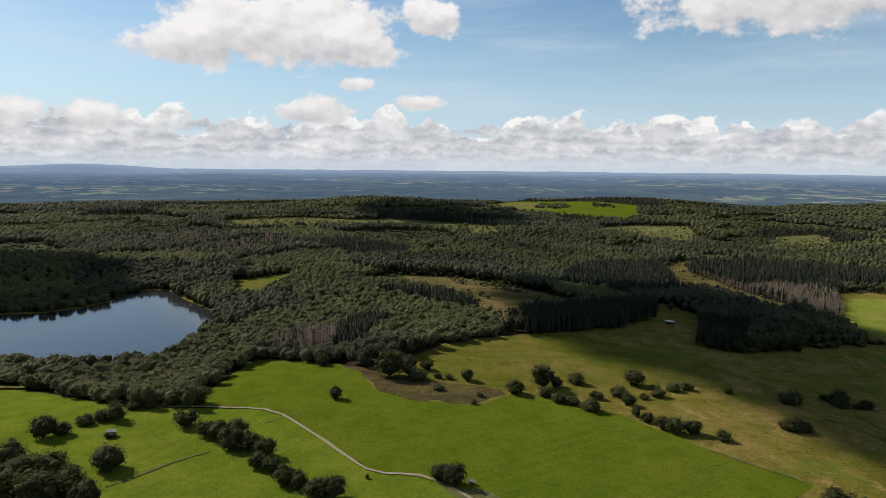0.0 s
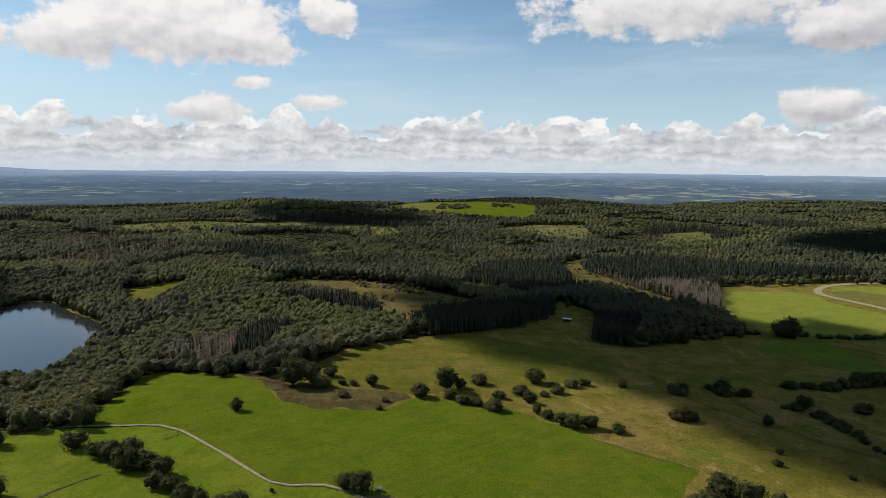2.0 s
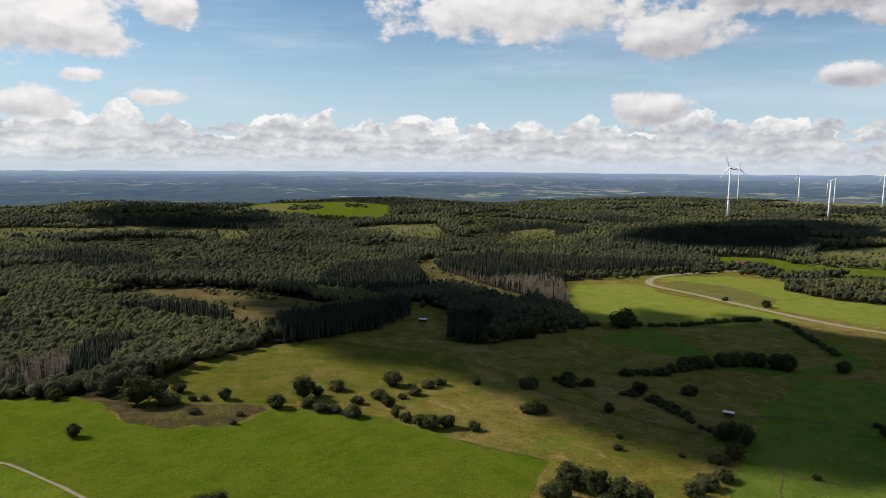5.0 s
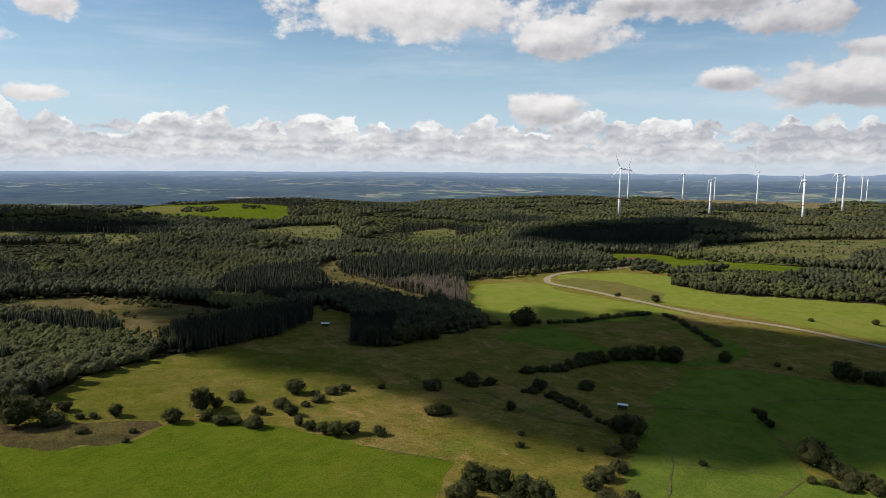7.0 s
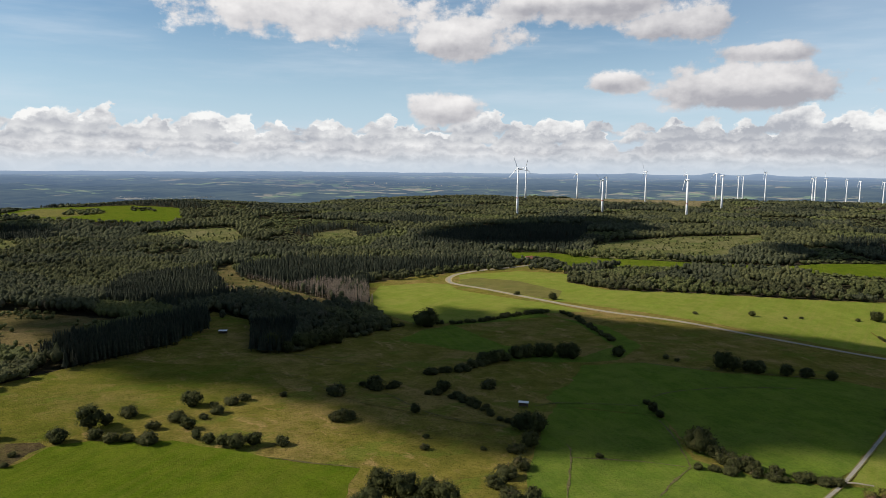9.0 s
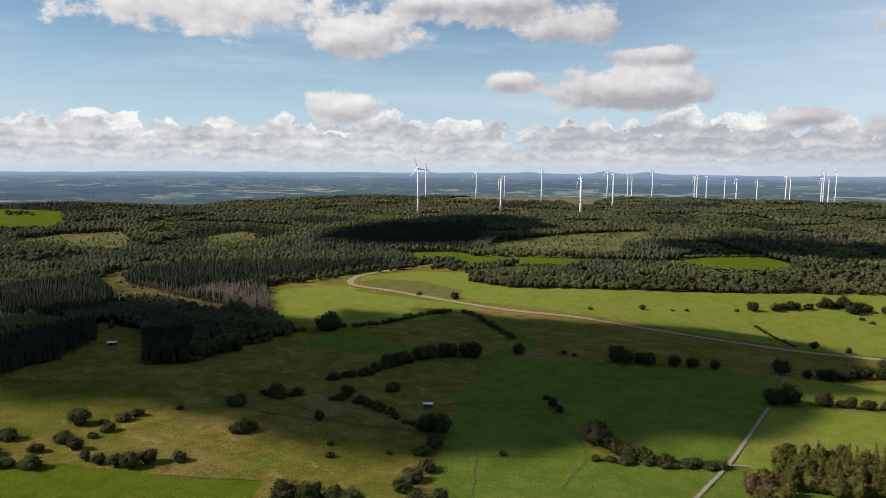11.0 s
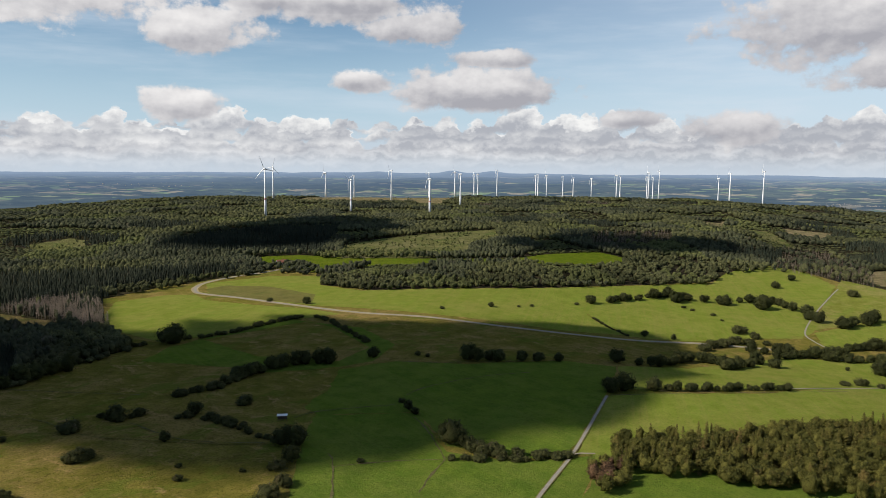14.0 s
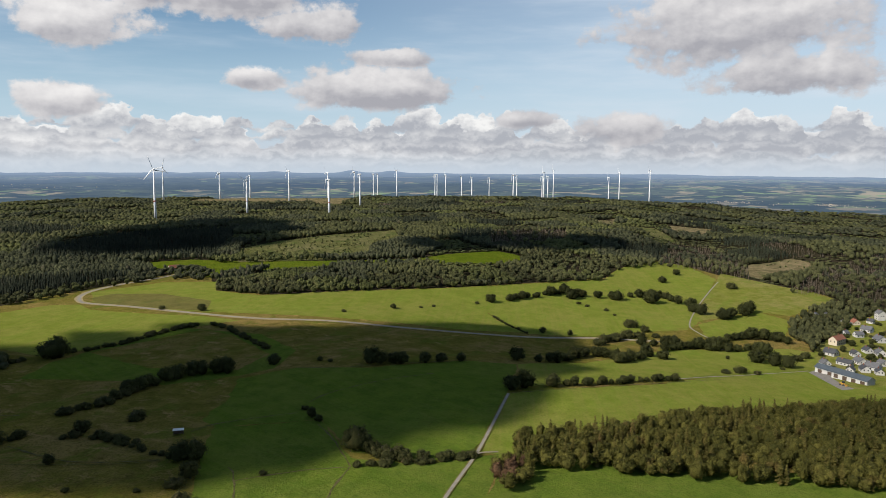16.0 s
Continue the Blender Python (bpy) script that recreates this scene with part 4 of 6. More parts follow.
def far_build(n):
    """The far country beyond the plateau: woods, fields and towns laid out in kilometres, paled with distance by
    painted haze.
    """
    p = place(n)
    s = n.add("ShaderNodeSeparateXYZ", Vector=p)
    r = n.math("SQRT", n.math("ADD", n.math("MULTIPLY", s.outputs[0], s.outputs[0]), n.math("MULTIPLY", s.outputs[1], s.outputs[1])))
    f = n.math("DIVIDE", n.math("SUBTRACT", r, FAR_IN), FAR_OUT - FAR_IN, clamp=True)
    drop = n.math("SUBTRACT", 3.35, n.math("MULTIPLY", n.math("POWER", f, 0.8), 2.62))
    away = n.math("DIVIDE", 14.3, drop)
    flat = n.vec("MULTIPLY", p, (1.0, 1.0, 0.0))
    km = n.vec("SCALE", n.vec("NORMALIZE", flat), away)
    warp = n.vec("SCALE", n.noise(km, 1.8, 4.0, 0.6, True), 0.6)
    cells = n.add("ShaderNodeTexVoronoi", Vector=n.vec("ADD", km, warp), Scale=6.5)
    pick = n.add("ShaderNodeSeparateColor", Color=cells.outputs["Color"])
    woods = n.noise(km, 5.0, 8.0, 0.70)
    region = n.noise(km, 0.42, 3.0, 0.55)
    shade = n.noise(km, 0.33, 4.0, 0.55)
    fleck = n.noise(km, 24.0, 3.0, 0.7)
    town = n.noise(km, 0.7, 3.0, 0.6)
    woods = n.math("ADD", n.math("MULTIPLY", woods, 0.55), n.math("MULTIPLY", n.noise(km, 1.3, 5.0, 0.6), 0.45))
    c = n.mix(n.ramp(woods, 0.38, 0.62), (0.018, 0.028, 0.020), (0.078, 0.092, 0.056))
    hue = n.mix(n.ramp(pick.outputs[1], 0.40, 0.60), (0.30, 0.25, 0.15), (0.19, 0.25, 0.09))
    east = n.math("MULTIPLY", n.ramp(n.math("ARCTAN2", s.outputs[0], s.outputs[1]), 1.2, 1.5), 0.3)
    farmed = n.math("ADD", n.math("ADD", pick.outputs[0], east), n.math("MULTIPLY", n.math("SUBTRACT", region, 0.5), 3.0))
    c = n.mix(n.math("MULTIPLY", n.ramp(farmed, 0.90, 0.93), n.ramp(woods, 0.58, 0.50)), c, hue)
    c = n.mix(n.math("MULTIPLY", n.ramp(fleck, 0.60, 0.68), n.math("MULTIPLY", n.ramp(town, 0.62, 0.68), 0.9)), c, (0.50, 0.48, 0.46))
    # broad dark drifts painted in as cloud shade
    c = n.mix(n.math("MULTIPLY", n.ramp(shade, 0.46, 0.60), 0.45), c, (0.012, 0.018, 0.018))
    lit = n.add("ShaderNodeBsdfDiffuse", Color=c).outputs[0]
    # the haze is painted: blue emission, mixed in more strongly with distance
    haze_glow = n.add("ShaderNodeEmission", Color=n.mix(n.ramp(away, 5.0, 19.0), (0.105, 0.168, 0.290), (0.225, 0.300, 0.420)), Strength=1.0).outputs[0]
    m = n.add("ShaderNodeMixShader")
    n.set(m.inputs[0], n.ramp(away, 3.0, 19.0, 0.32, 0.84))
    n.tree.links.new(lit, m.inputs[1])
    n.tree.links.new(haze_glow, m.inputs[2])
    return m.outputs[0]


FAR_IN, FAR_OUT = 4240, 4930
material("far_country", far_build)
import collections
# ---- mesh helpers ----


def finish(name, mesh, mats, parent=None, label="", smooth=False):
    for m in ([mats] if isinstance(mats, str) else mats):
        mesh.materials.append(MATS[m])
    if smooth:
        mesh.polygons.foreach_set("use_smooth", [True] * len(mesh.polygons))
    ob = new(name, mesh)
    ob.parent = parent
    return tagged(ob, label)


def part(name, bm, mats, parent=None, label="", smooth=False):
    mesh = bpy.data.meshes.new(name)
    bm.to_mesh(mesh)
    bm.free()
    return finish(name, mesh, mats, parent, label, smooth)


def tri_mesh(name, verts, tris):
    """A mesh from arrays of corners and triangles."""
    mesh = bpy.data.meshes.new(name)
    mesh.vertices.add(len(verts))
    mesh.vertices.foreach_set("co", np.asarray(verts, np.float32).ravel())
    mesh.loops.add(3 * len(tris))
    mesh.loops.foreach_set("vertex_index", np.asarray(tris, np.int32).ravel())
    mesh.polygons.add(len(tris))
    mesh.polygons.foreach_set("loop_start", np.arange(len(tris), dtype=np.int32) * 3)
    mesh.update(calc_edges=True)
    return mesh


def box(bm, x0, x1, y0, y1, z0, z1):
    v = [bm.verts.new(p) for p in ((x0, y0, z0), (x1, y0, z0), (x1, y1, z0), (x0, y1, z0), (x0, y0, z1), (x1, y0, z1), (x1, y1, z1), (x0, y1, z1))]
    for f in ((3, 2, 1, 0), (4, 5, 6, 7), (0, 1, 5, 4), (1, 2, 6, 5), (2, 3, 7, 6), (3, 0, 4, 7)):
        bm.faces.new([v[i] for i in f])
    return v


def empty(name, m, label, category, group="", kind=""):
    e = new(name)
    e.matrix_world = m
    e.empty_display_size = 0.5
    return tagged(e, label, category, group, kind)


# ---- the land ----
def make_ground():
    radii = [8.0]
    while radii[-1] < 4300:
        radii.append(min(4300.0, radii[-1] * 1.035 + 1.0))
    steps = 300
    verts, tris = [(0, 0, ground_z(0, 0))], []
    for r in radii:
        for k in range(steps):
            a = 2 * math.pi * k / steps
            x, y = r * math.sin(a), r * math.cos(a)
            verts.append((x, y, ground_z(x, y) - 0.3))
    for k in range(steps):
        tris.append((0, 1 + (k + 1) % steps, 1 + k))
    for i in range(len(radii) - 1):
        p, q = 1 + i * steps, 1 + (i + 1) * steps
        for k in range(steps):
            j = (k + 1) % steps
            tris += [(p + k, p + j, q + j), (p + k, q + j, q + k)]
    tagged(finish("ground", tri_mesh("ground", verts, tris), "wood_floor", smooth=True), "rolling woodland and farmland ground reaching the horizon", "ground", kind="structure")


make_ground()


def far_z(a, f):
    """The height of the far country in a direction, f of the way out."""
    x, y = math.sin(a), math.cos(a)
    r = FAR_IN + (FAR_OUT - FAR_IN) * f
    n = noise.fractal((x * 8, y * 8, f * 9), 0.9, 2.1, 5) + 0.4 * noise.fractal((x * 40, y * 40, f * 30), 0.9, 2.1, 4)
    return 130 - r * math.tan(radians(3.35 - 2.62 * f ** 0.8)) + n * (4 + 9 * math.sin(math.pi * min(1, f * 1.02)) + 4 * f)


def make_far_country():
    """Low hills and plains behind the plateau, up to the horizon."""
    radii = [FAR_IN + (FAR_OUT - FAR_IN) * i / 35 for i in range(36)]
    steps = 1000
    verts, tris = [], []
    for i, r in enumerate(radii):
        f = i / (len(radii) - 1)
        for k in range(steps):
            a = 2 * math.pi * k / steps
            x, y = math.sin(a), math.cos(a)
            z = far_z(a, f)
            deg = math.degrees(a)
            deg = deg - 360 if deg > 180 else deg
            if f > 0.9:
                z += 30 * math.exp(-((deg + 26.5) / 4.2) ** 2) + 14 * math.exp(-((deg + 34) / 3.5) ** 2)
                z += 16 * math.exp(-((deg - 56.0) / 0.7) ** 2) + 16 * math.exp(-((deg - 59.2) / 0.8) ** 2) + 9 * math.exp(-((deg - 50.0) / 0.8) ** 2)
            verts.append((r * x, r * y, z))
    for i in range(len(radii) - 1):
        p, q = i * steps, (i + 1) * steps
        for k in range(steps):
            j = (k + 1) % steps
            tris += [(p + k, p + j, q + j), (p + k, q + j, q + k)]
    tagged(finish("backdrop", tri_mesh("backdrop", verts, tris), "far_country", smooth=True), "distant hills and plains on the horizon, haze added as blue glow", "hills", kind="structure")


make_far_country()


def draped(name, outline, mat, lift, cell=24.0, ragged=1.3, parent=None):
    """A surface laid on the land inside an outline, with slightly uneven edges."""
    rnd = random.Random(name)
    pts = []
    for i in range(len(outline)):
        a, b = Vector(outline[i]), Vector(outline[(i + 1) % len(outline)])
        k = max(1, int((b - a).length / 6))
        for j in range(k):
            p = a.lerp(b, j / k)
            if j:
                p += Vector((rnd.uniform(-1, 1), rnd.uniform(-1, 1))) * ragged
            pts.append(p)
    bm = bmesh.new()
    bm.faces.new([bm.verts.new((p.x, p.y, 0)) for p in pts])
    bm.normal_update()
    if next(iter(bm.faces)).normal.z < 0:
        bmesh.ops.reverse_faces(bm, faces=bm.faces[:])
    bmesh.ops.triangulate(bm, faces=bm.faces[:])
    x0, x1, y0, y1 = bounds(outline)
    for axis, lo, hi in ((0, x0, x1), (1, y0, y1)):
        c = math.floor(lo / cell) * cell
        while c < hi:
            c += cell
            co, no = [0, 0, 0], [0, 0, 0]
            co[axis], no[axis] = c, 1
            bmesh.ops.bisect_plane(bm, geom=bm.verts[:] + bm.edges[:] + bm.faces[:], plane_co=co, plane_no=no)
    for v in bm.verts:
        v.co.z = ground_z(v.co.x, v.co.y) + lift
    return part(name, bm, mat, parent, smooth=True)


WORDS = {"meadow_deep": "deep green mown meadow crossed by narrow ditches", "meadow": "mown bright green meadow with faint mowing lines", "meadow_lush": "lush deep green hay meadow in the valley", "pasture_green": "rough olive-green grazing pasture with scattered tufts", "meadow_pale": "pale mown meadow, its colour lightened for sun from behind", "meadow_light": "sunlit yellow-green meadow of short grass",
         "pasture": "rough olive pasture with dry yellow tufts", "pasture_light": "dry straw-tinged grazing pasture on a slope", "bog": "brown boggy patch of heather and rushes", "stubble": "pale brown stubble strip beside the grassland",
         "brash": "pale felled hillside clearing with straw-coloured brash", "clearcut": "felled woodland clearing with brown brash and stumps", "scrub": "yellowish heath clearing with low scrub"}
for i, (name, mat, level, outline) in enumerate(FIELDS):
    tagged(draped(name, outline, mat, 0.12 + 0.07 * level + 0.003 * i, ragged=2.6 if mat in ("bog", "clearcut", "scrub", "brash") else 1.2), WORDS[mat], "field", kind="structure")

LAKE_Z = 4.3


def make_lake():
    bm = bmesh.new()
    pts = []
    for i in range(len(LAKE)):
        p = [Vector(LAKE[(i + k) % len(LAKE)]) for k in (-1, 0, 1, 2)]
        for j in range(4):
            t = j / 4
            pts.append(0.5 * (2 * p[1] + (p[2] - p[0]) * t + (2 * p[0] - 5 * p[1] + 4 * p[2] - p[3]) * t * t + (3 * p[1] - p[0] - 3 * p[2] + p[3]) * t ** 3))
    bm.faces.new([bm.verts.new((p.x, p.y, LAKE_Z)) for p in pts])
    bm.normal_update()
    if next(iter(bm.faces)).normal.z < 0:
        bmesh.ops.reverse_faces(bm, faces=bm.faces[:])
    bmesh.ops.triangulate(bm, faces=bm.faces[:])
    tagged(part("water", bm, "water"), "calm grey-blue woodland lake mirroring the sky", "lake", kind="structure")
    # a pale reedy margin round the water
    rnd = random.Random(5)
    bm = bmesh.new()
    mid = Vector((-270, 500))
    ring = []
    for p in pts:
        out = (p - mid).normalized()
        ring.append([p - out * rnd.uniform(0.3, 1.2), p + out * rnd.uniform(2.5, 6.0)])
    vs = [[bm.verts.new((q.x, q.y, LAKE_Z + 0.15 + 0.5 * k)) for k, q in enumerate(pair)] for pair in ring]
    for i in range(len(vs)):
        j = (i + 1) % len(vs)
        bm.faces.new((vs[i][0], vs[j][0], vs[j][1], vs[i][1]))
    bm.normal_update()
    for f in bm.faces:
        if f.normal.z < 0:
            f.normal_flip()
    tagged(part("lake_shore", bm, "pasture"), "narrow yellow-green reedy shore of the lake", "shore", kind="structure")


make_lake()


def smooth_line(points, gap=6.0):
    out = []
    v = [Vector(p) for p in points]
    for i in range(len(v) - 1):
        p = [v[max(0, i - 1)], v[i], v[i + 1], v[min(len(v) - 1, i + 2)]]
        k = max(1, int((p[2] - p[1]).length / gap))
        for j in range(k):
            t = j / k
            out.append(0.5 * (2 * p[1] + (p[2] - p[0]) * t + (2 * p[0] - 5 * p[1] + 4 * p[2] - p[3]) * t * t + (3 * p[1] - p[0] - 3 * p[2] + p[3]) * t ** 3))
    out.append(v[-1])
    return out


def ribbon(name, line, off0, off1, mat, lift, parent=None, uneven=0.0):
    rnd = random.Random(name)
    bm = bmesh.new()
    rows = []
    for i, p in enumerate(line):
        d = (line[min(i + 1, len(line) - 1)] - line[max(i - 1, 0)]).normalized()
        side = Vector((d.y, -d.x))
        a, b = p + side * (off0 + rnd.uniform(-uneven, uneven)), p + side * (off1 + rnd.uniform(-uneven, uneven))
        rows.append([bm.verts.new((q.x, q.y, ground_z(q.x, q.y) + lift)) for q in (a, (a + b) / 2, b)])
    for a, b in zip(rows, rows[1:]):
        for k in (0, 1):
            bm.faces.new((a[k], a[k + 1], b[k + 1], b[k]))
    bm.normal_update()
    for f in bm.faces:
        if f.normal.z < 0:
            f.normal_flip()
    return part(name, bm, mat, parent, smooth=True)


line = smooth_line(WAYS["farm_track"])
tagged(ribbon("track", line, -0.9, 0.9, "verge", 0.46, uneven=0.5), "pale grassy verge strip of a winding farm track", "verge", kind="structure")
tagged(ribbon("farm_track", line, -0.58, 0.58, "gravel", 0.50, uneven=0.15), "pale gravel farm track winding across the meadow", "track", kind="structure")
line = smooth_line(WAYS["main_road"])
tagged(ribbon("verge", line, -3.4, 4.3, "straw_verge", 0.46, uneven=0.5), "straw-coloured mown verge along the country road", "verge", kind="structure")
tagged(ribbon("road", line, -2.0, 2.0, "asphalt", 0.50), "pale grey asphalt country road with one sharp bend", "road", kind="structure")
tagged(ribbon("cycle_path", line, 2.7, 3.5, "gravel", 0.50), "narrow pale path running beside the road", "path", kind="structure")
line = smooth_line(WAYS["asphalt_lane"])
tagged(ribbon("verge", line, -1.3, 1.3, "verge", 0.52, uneven=0.15), "dry grassy verge along the field lane", "verge", kind="structure")
tagged(ribbon("lane", line, -0.8, 0.8, "asphalt", 0.57), "narrow grey asphalt field lane", "lane", kind="structure")
tagged(ribbon("lane_branch", smooth_line(WAYS["lane_branch"]), -0.8, 0.8, "gravel", 0.62, uneven=0.2), "short gravel branch lane to the wood", "lane", kind="structure")
tagged(ribbon("field_lane", smooth_line(WAYS["field_lane"]), -0.8, 0.8, "asphalt", 0.62, uneven=0.05), "narrow grey field lane leading to the farm yard", "lane", kind="structure")
tagged(ribbon("hill_lane", smooth_line(WAYS["hill_lane"]), -0.9, 0.9, "asphalt", 0.50, uneven=0.1), "narrow grey lane climbing the pasture slope", "lane", kind="structure")
tagged(ribbon("path", smooth_line(WAYS["pasture_path"]), -0.35, 0.35, "stubble", 0.42, uneven=0.15), "faint trodden path across the rough pasture", "path", kind="structure")

for name, pts in DITCHES:
    line = smooth_line(pts, 4.0)
    tagged(ribbon("ditch", line, -0.45, 0.45, "ditch_grass", 0.42, uneven=0.4), "narrow field ditch with rough brown grass", "ditch", kind="structure")

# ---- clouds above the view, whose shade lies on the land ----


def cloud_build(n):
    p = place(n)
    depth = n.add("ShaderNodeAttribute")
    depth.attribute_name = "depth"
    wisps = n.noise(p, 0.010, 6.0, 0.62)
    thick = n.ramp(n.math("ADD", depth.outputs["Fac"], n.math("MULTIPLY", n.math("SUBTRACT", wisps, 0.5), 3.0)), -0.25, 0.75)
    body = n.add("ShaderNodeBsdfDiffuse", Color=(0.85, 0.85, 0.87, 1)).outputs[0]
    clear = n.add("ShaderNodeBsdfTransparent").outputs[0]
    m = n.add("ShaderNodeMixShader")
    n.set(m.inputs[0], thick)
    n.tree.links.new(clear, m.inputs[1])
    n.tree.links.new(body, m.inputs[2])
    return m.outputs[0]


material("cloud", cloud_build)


def edge_distance(x, y, outline):
    """Metres inside an outline (outside: minus)."""
    best = 1e9
    for i in range(len(outline)):
        (x0, y0), (x1, y1) = outline[i - 1], outline[i]
        dx, dy = x1 - x0, y1 - y0
        f = min(1, max(0, ((x - x0) * dx + (y - y0) * dy) / (dx * dx + dy * dy + 1e-9)))
        best = min(best, math.hypot(x - x0 - f * dx, y - y0 - f * dy))
    return best if inside(x, y, outline) else -best


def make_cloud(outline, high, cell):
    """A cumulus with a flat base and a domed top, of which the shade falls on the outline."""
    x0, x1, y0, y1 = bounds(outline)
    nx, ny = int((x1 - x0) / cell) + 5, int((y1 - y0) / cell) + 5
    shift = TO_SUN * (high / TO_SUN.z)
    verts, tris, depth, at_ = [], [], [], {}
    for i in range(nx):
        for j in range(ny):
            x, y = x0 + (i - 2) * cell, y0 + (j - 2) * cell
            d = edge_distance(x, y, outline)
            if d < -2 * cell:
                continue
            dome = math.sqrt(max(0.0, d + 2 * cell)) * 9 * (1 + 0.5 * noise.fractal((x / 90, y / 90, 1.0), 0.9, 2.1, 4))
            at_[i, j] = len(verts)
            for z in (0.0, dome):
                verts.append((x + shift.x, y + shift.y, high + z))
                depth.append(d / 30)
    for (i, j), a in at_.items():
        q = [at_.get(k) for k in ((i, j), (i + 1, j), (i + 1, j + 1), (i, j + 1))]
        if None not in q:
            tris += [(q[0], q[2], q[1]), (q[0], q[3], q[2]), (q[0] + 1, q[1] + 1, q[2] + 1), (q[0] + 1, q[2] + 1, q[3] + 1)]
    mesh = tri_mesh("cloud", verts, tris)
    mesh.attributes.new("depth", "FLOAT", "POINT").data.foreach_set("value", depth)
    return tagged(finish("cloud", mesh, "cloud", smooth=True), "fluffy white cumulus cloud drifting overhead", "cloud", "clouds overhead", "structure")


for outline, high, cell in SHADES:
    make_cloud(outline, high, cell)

# ---- trees ----
RND = np.random.default_rng(3)


def ico(sub):
    bm = bmesh.new()
    bmesh.ops.create_icosphere(bm, subdivisions=sub, radius=1.0)
    v = np.array([p.co[:] for p in bm.verts])
    f = np.array([[q.index for q in p.verts] for p in bm.faces])
    bm.free()
    return v, f


ICO = {k: ico(k) for k in (0, 1, 2, 3)}


def join(pieces):
    vs, fs, n = [], [], 0
    for v, f in pieces:
        vs.append(v)
        fs.append(f + n)
        n += len(v)
    return np.concatenate(vs), np.concatenate(fs)


def lump(sub, rough, seed):
    v, f = ICO[sub]
    v = v.copy()
    o = Vector((seed * 3.1, seed * 1.7, 0))
    d = np.array([noise.fractal(Vector(p) * 1.7 + o, 0.8, 2.2, 3) for p in v])
    return v * (1 + rough * d)[:, None] + RND.normal(0, rough * 0.10, v.shape), f


def tufts_on(count, blades, centre, radii, size, low=-0.7):
    """Loose sprays of leaves round an egg-shaped crown, each a few crossed leaf faces."""
    u = RND.uniform(low, 1.0, count)
    a = RND.uniform(0, 2 * math.pi, count)
    s = np.sqrt(1 - u * u)
    c = np.stack([np.cos(a) * s, np.sin(a) * s, u], 1) * RND.uniform(0.80, 1.10, (count, 1)) * radii + centre
    tri = RND.normal(0, 1, (count, blades, 3, 3))
    tri /= np.linalg.norm(tri, axis=-1, keepdims=True)
    tri *= RND.uniform(0.6, 1.25, (count, blades, 3, 1)) * size * np.array((1.0, 1.0, 0.75))
    tri[:, :, 0] *= 0.3
    v = (tri + c[:, None, None]).reshape(-1, 3)
    return v, np.arange(len(v)).reshape(-1, 3)


def broad_crown(tufts, sub, seed, tall=1.0, blades=3, size=0.075, heads=0, head=1):
    """A crown, one across and standing on z = 0: boughs as lumps, with sprays of leaves all over."""
    core_v, core_f = lump(sub, 0.45, seed)
    pieces = [(core_v * (0.31, 0.31, 0.36 * tall) + (0, 0, 0.42 * tall), core_f)]
    for k in range(heads):
        a = RND.uniform(0, 6.28)
        u = RND.uniform(-0.5, 0.95)
        r = math.sqrt(1 - u * u) * 0.30
        c = np.array((math.cos(a) * r, math.sin(a) * r, (0.44 + 0.34 * u) * tall))
        v, f = lump(head, 0.5, seed + k)
        e = RND.uniform(0.13, 0.22)
        pieces.append((v * e * 0.66 + c, f))
        pieces.append(tufts_on(max(2, tufts // (heads * 2)), blades, c, np.array((e, e, e)), size, -0.4))
    pieces.append(tufts_on(tufts if not heads else tufts // 2, blades, np.array((0, 0, 0.44 * tall)), np.array((0.41, 0.41, 0.42 * tall)), size))
    return join(pieces)


def round_crown(heads, tufts, seed, tall, blades, size):
    """A woodland crown, one across and standing on z = 0: rounded boughs round a core, with loose sprays over them."""
    v, f = lump(1, 0.40, seed)
    pieces = [(v * (0.38, 0.38, 0.42 * tall) + (0, 0, 0.44 * tall), f)]
    turn = RND.uniform(0, 6.28)
    for k in range(heads):
        a = turn + 6.28 * k / heads + RND.uniform(-0.4, 0.4)
        u = RND.uniform(-0.1, 0.75)
        r = math.sqrt(1 - u * u) * 0.27
        c = np.array((math.cos(a) * r, math.sin(a) * r, (0.46 + 0.34 * u) * tall))
        e = RND.uniform(0.19, 0.27)
        v, f = lump(1, 0.5, seed + 7 * k + 1)
        pieces.append((v * (e, e, e * 0.9) + c, f))
    pieces.append(tufts_on(tufts, blades, np.array((0, 0, 0.46 * tall)), np.array((0.43, 0.43, 0.45 * tall)), size, -0.3))
    return join(pieces)


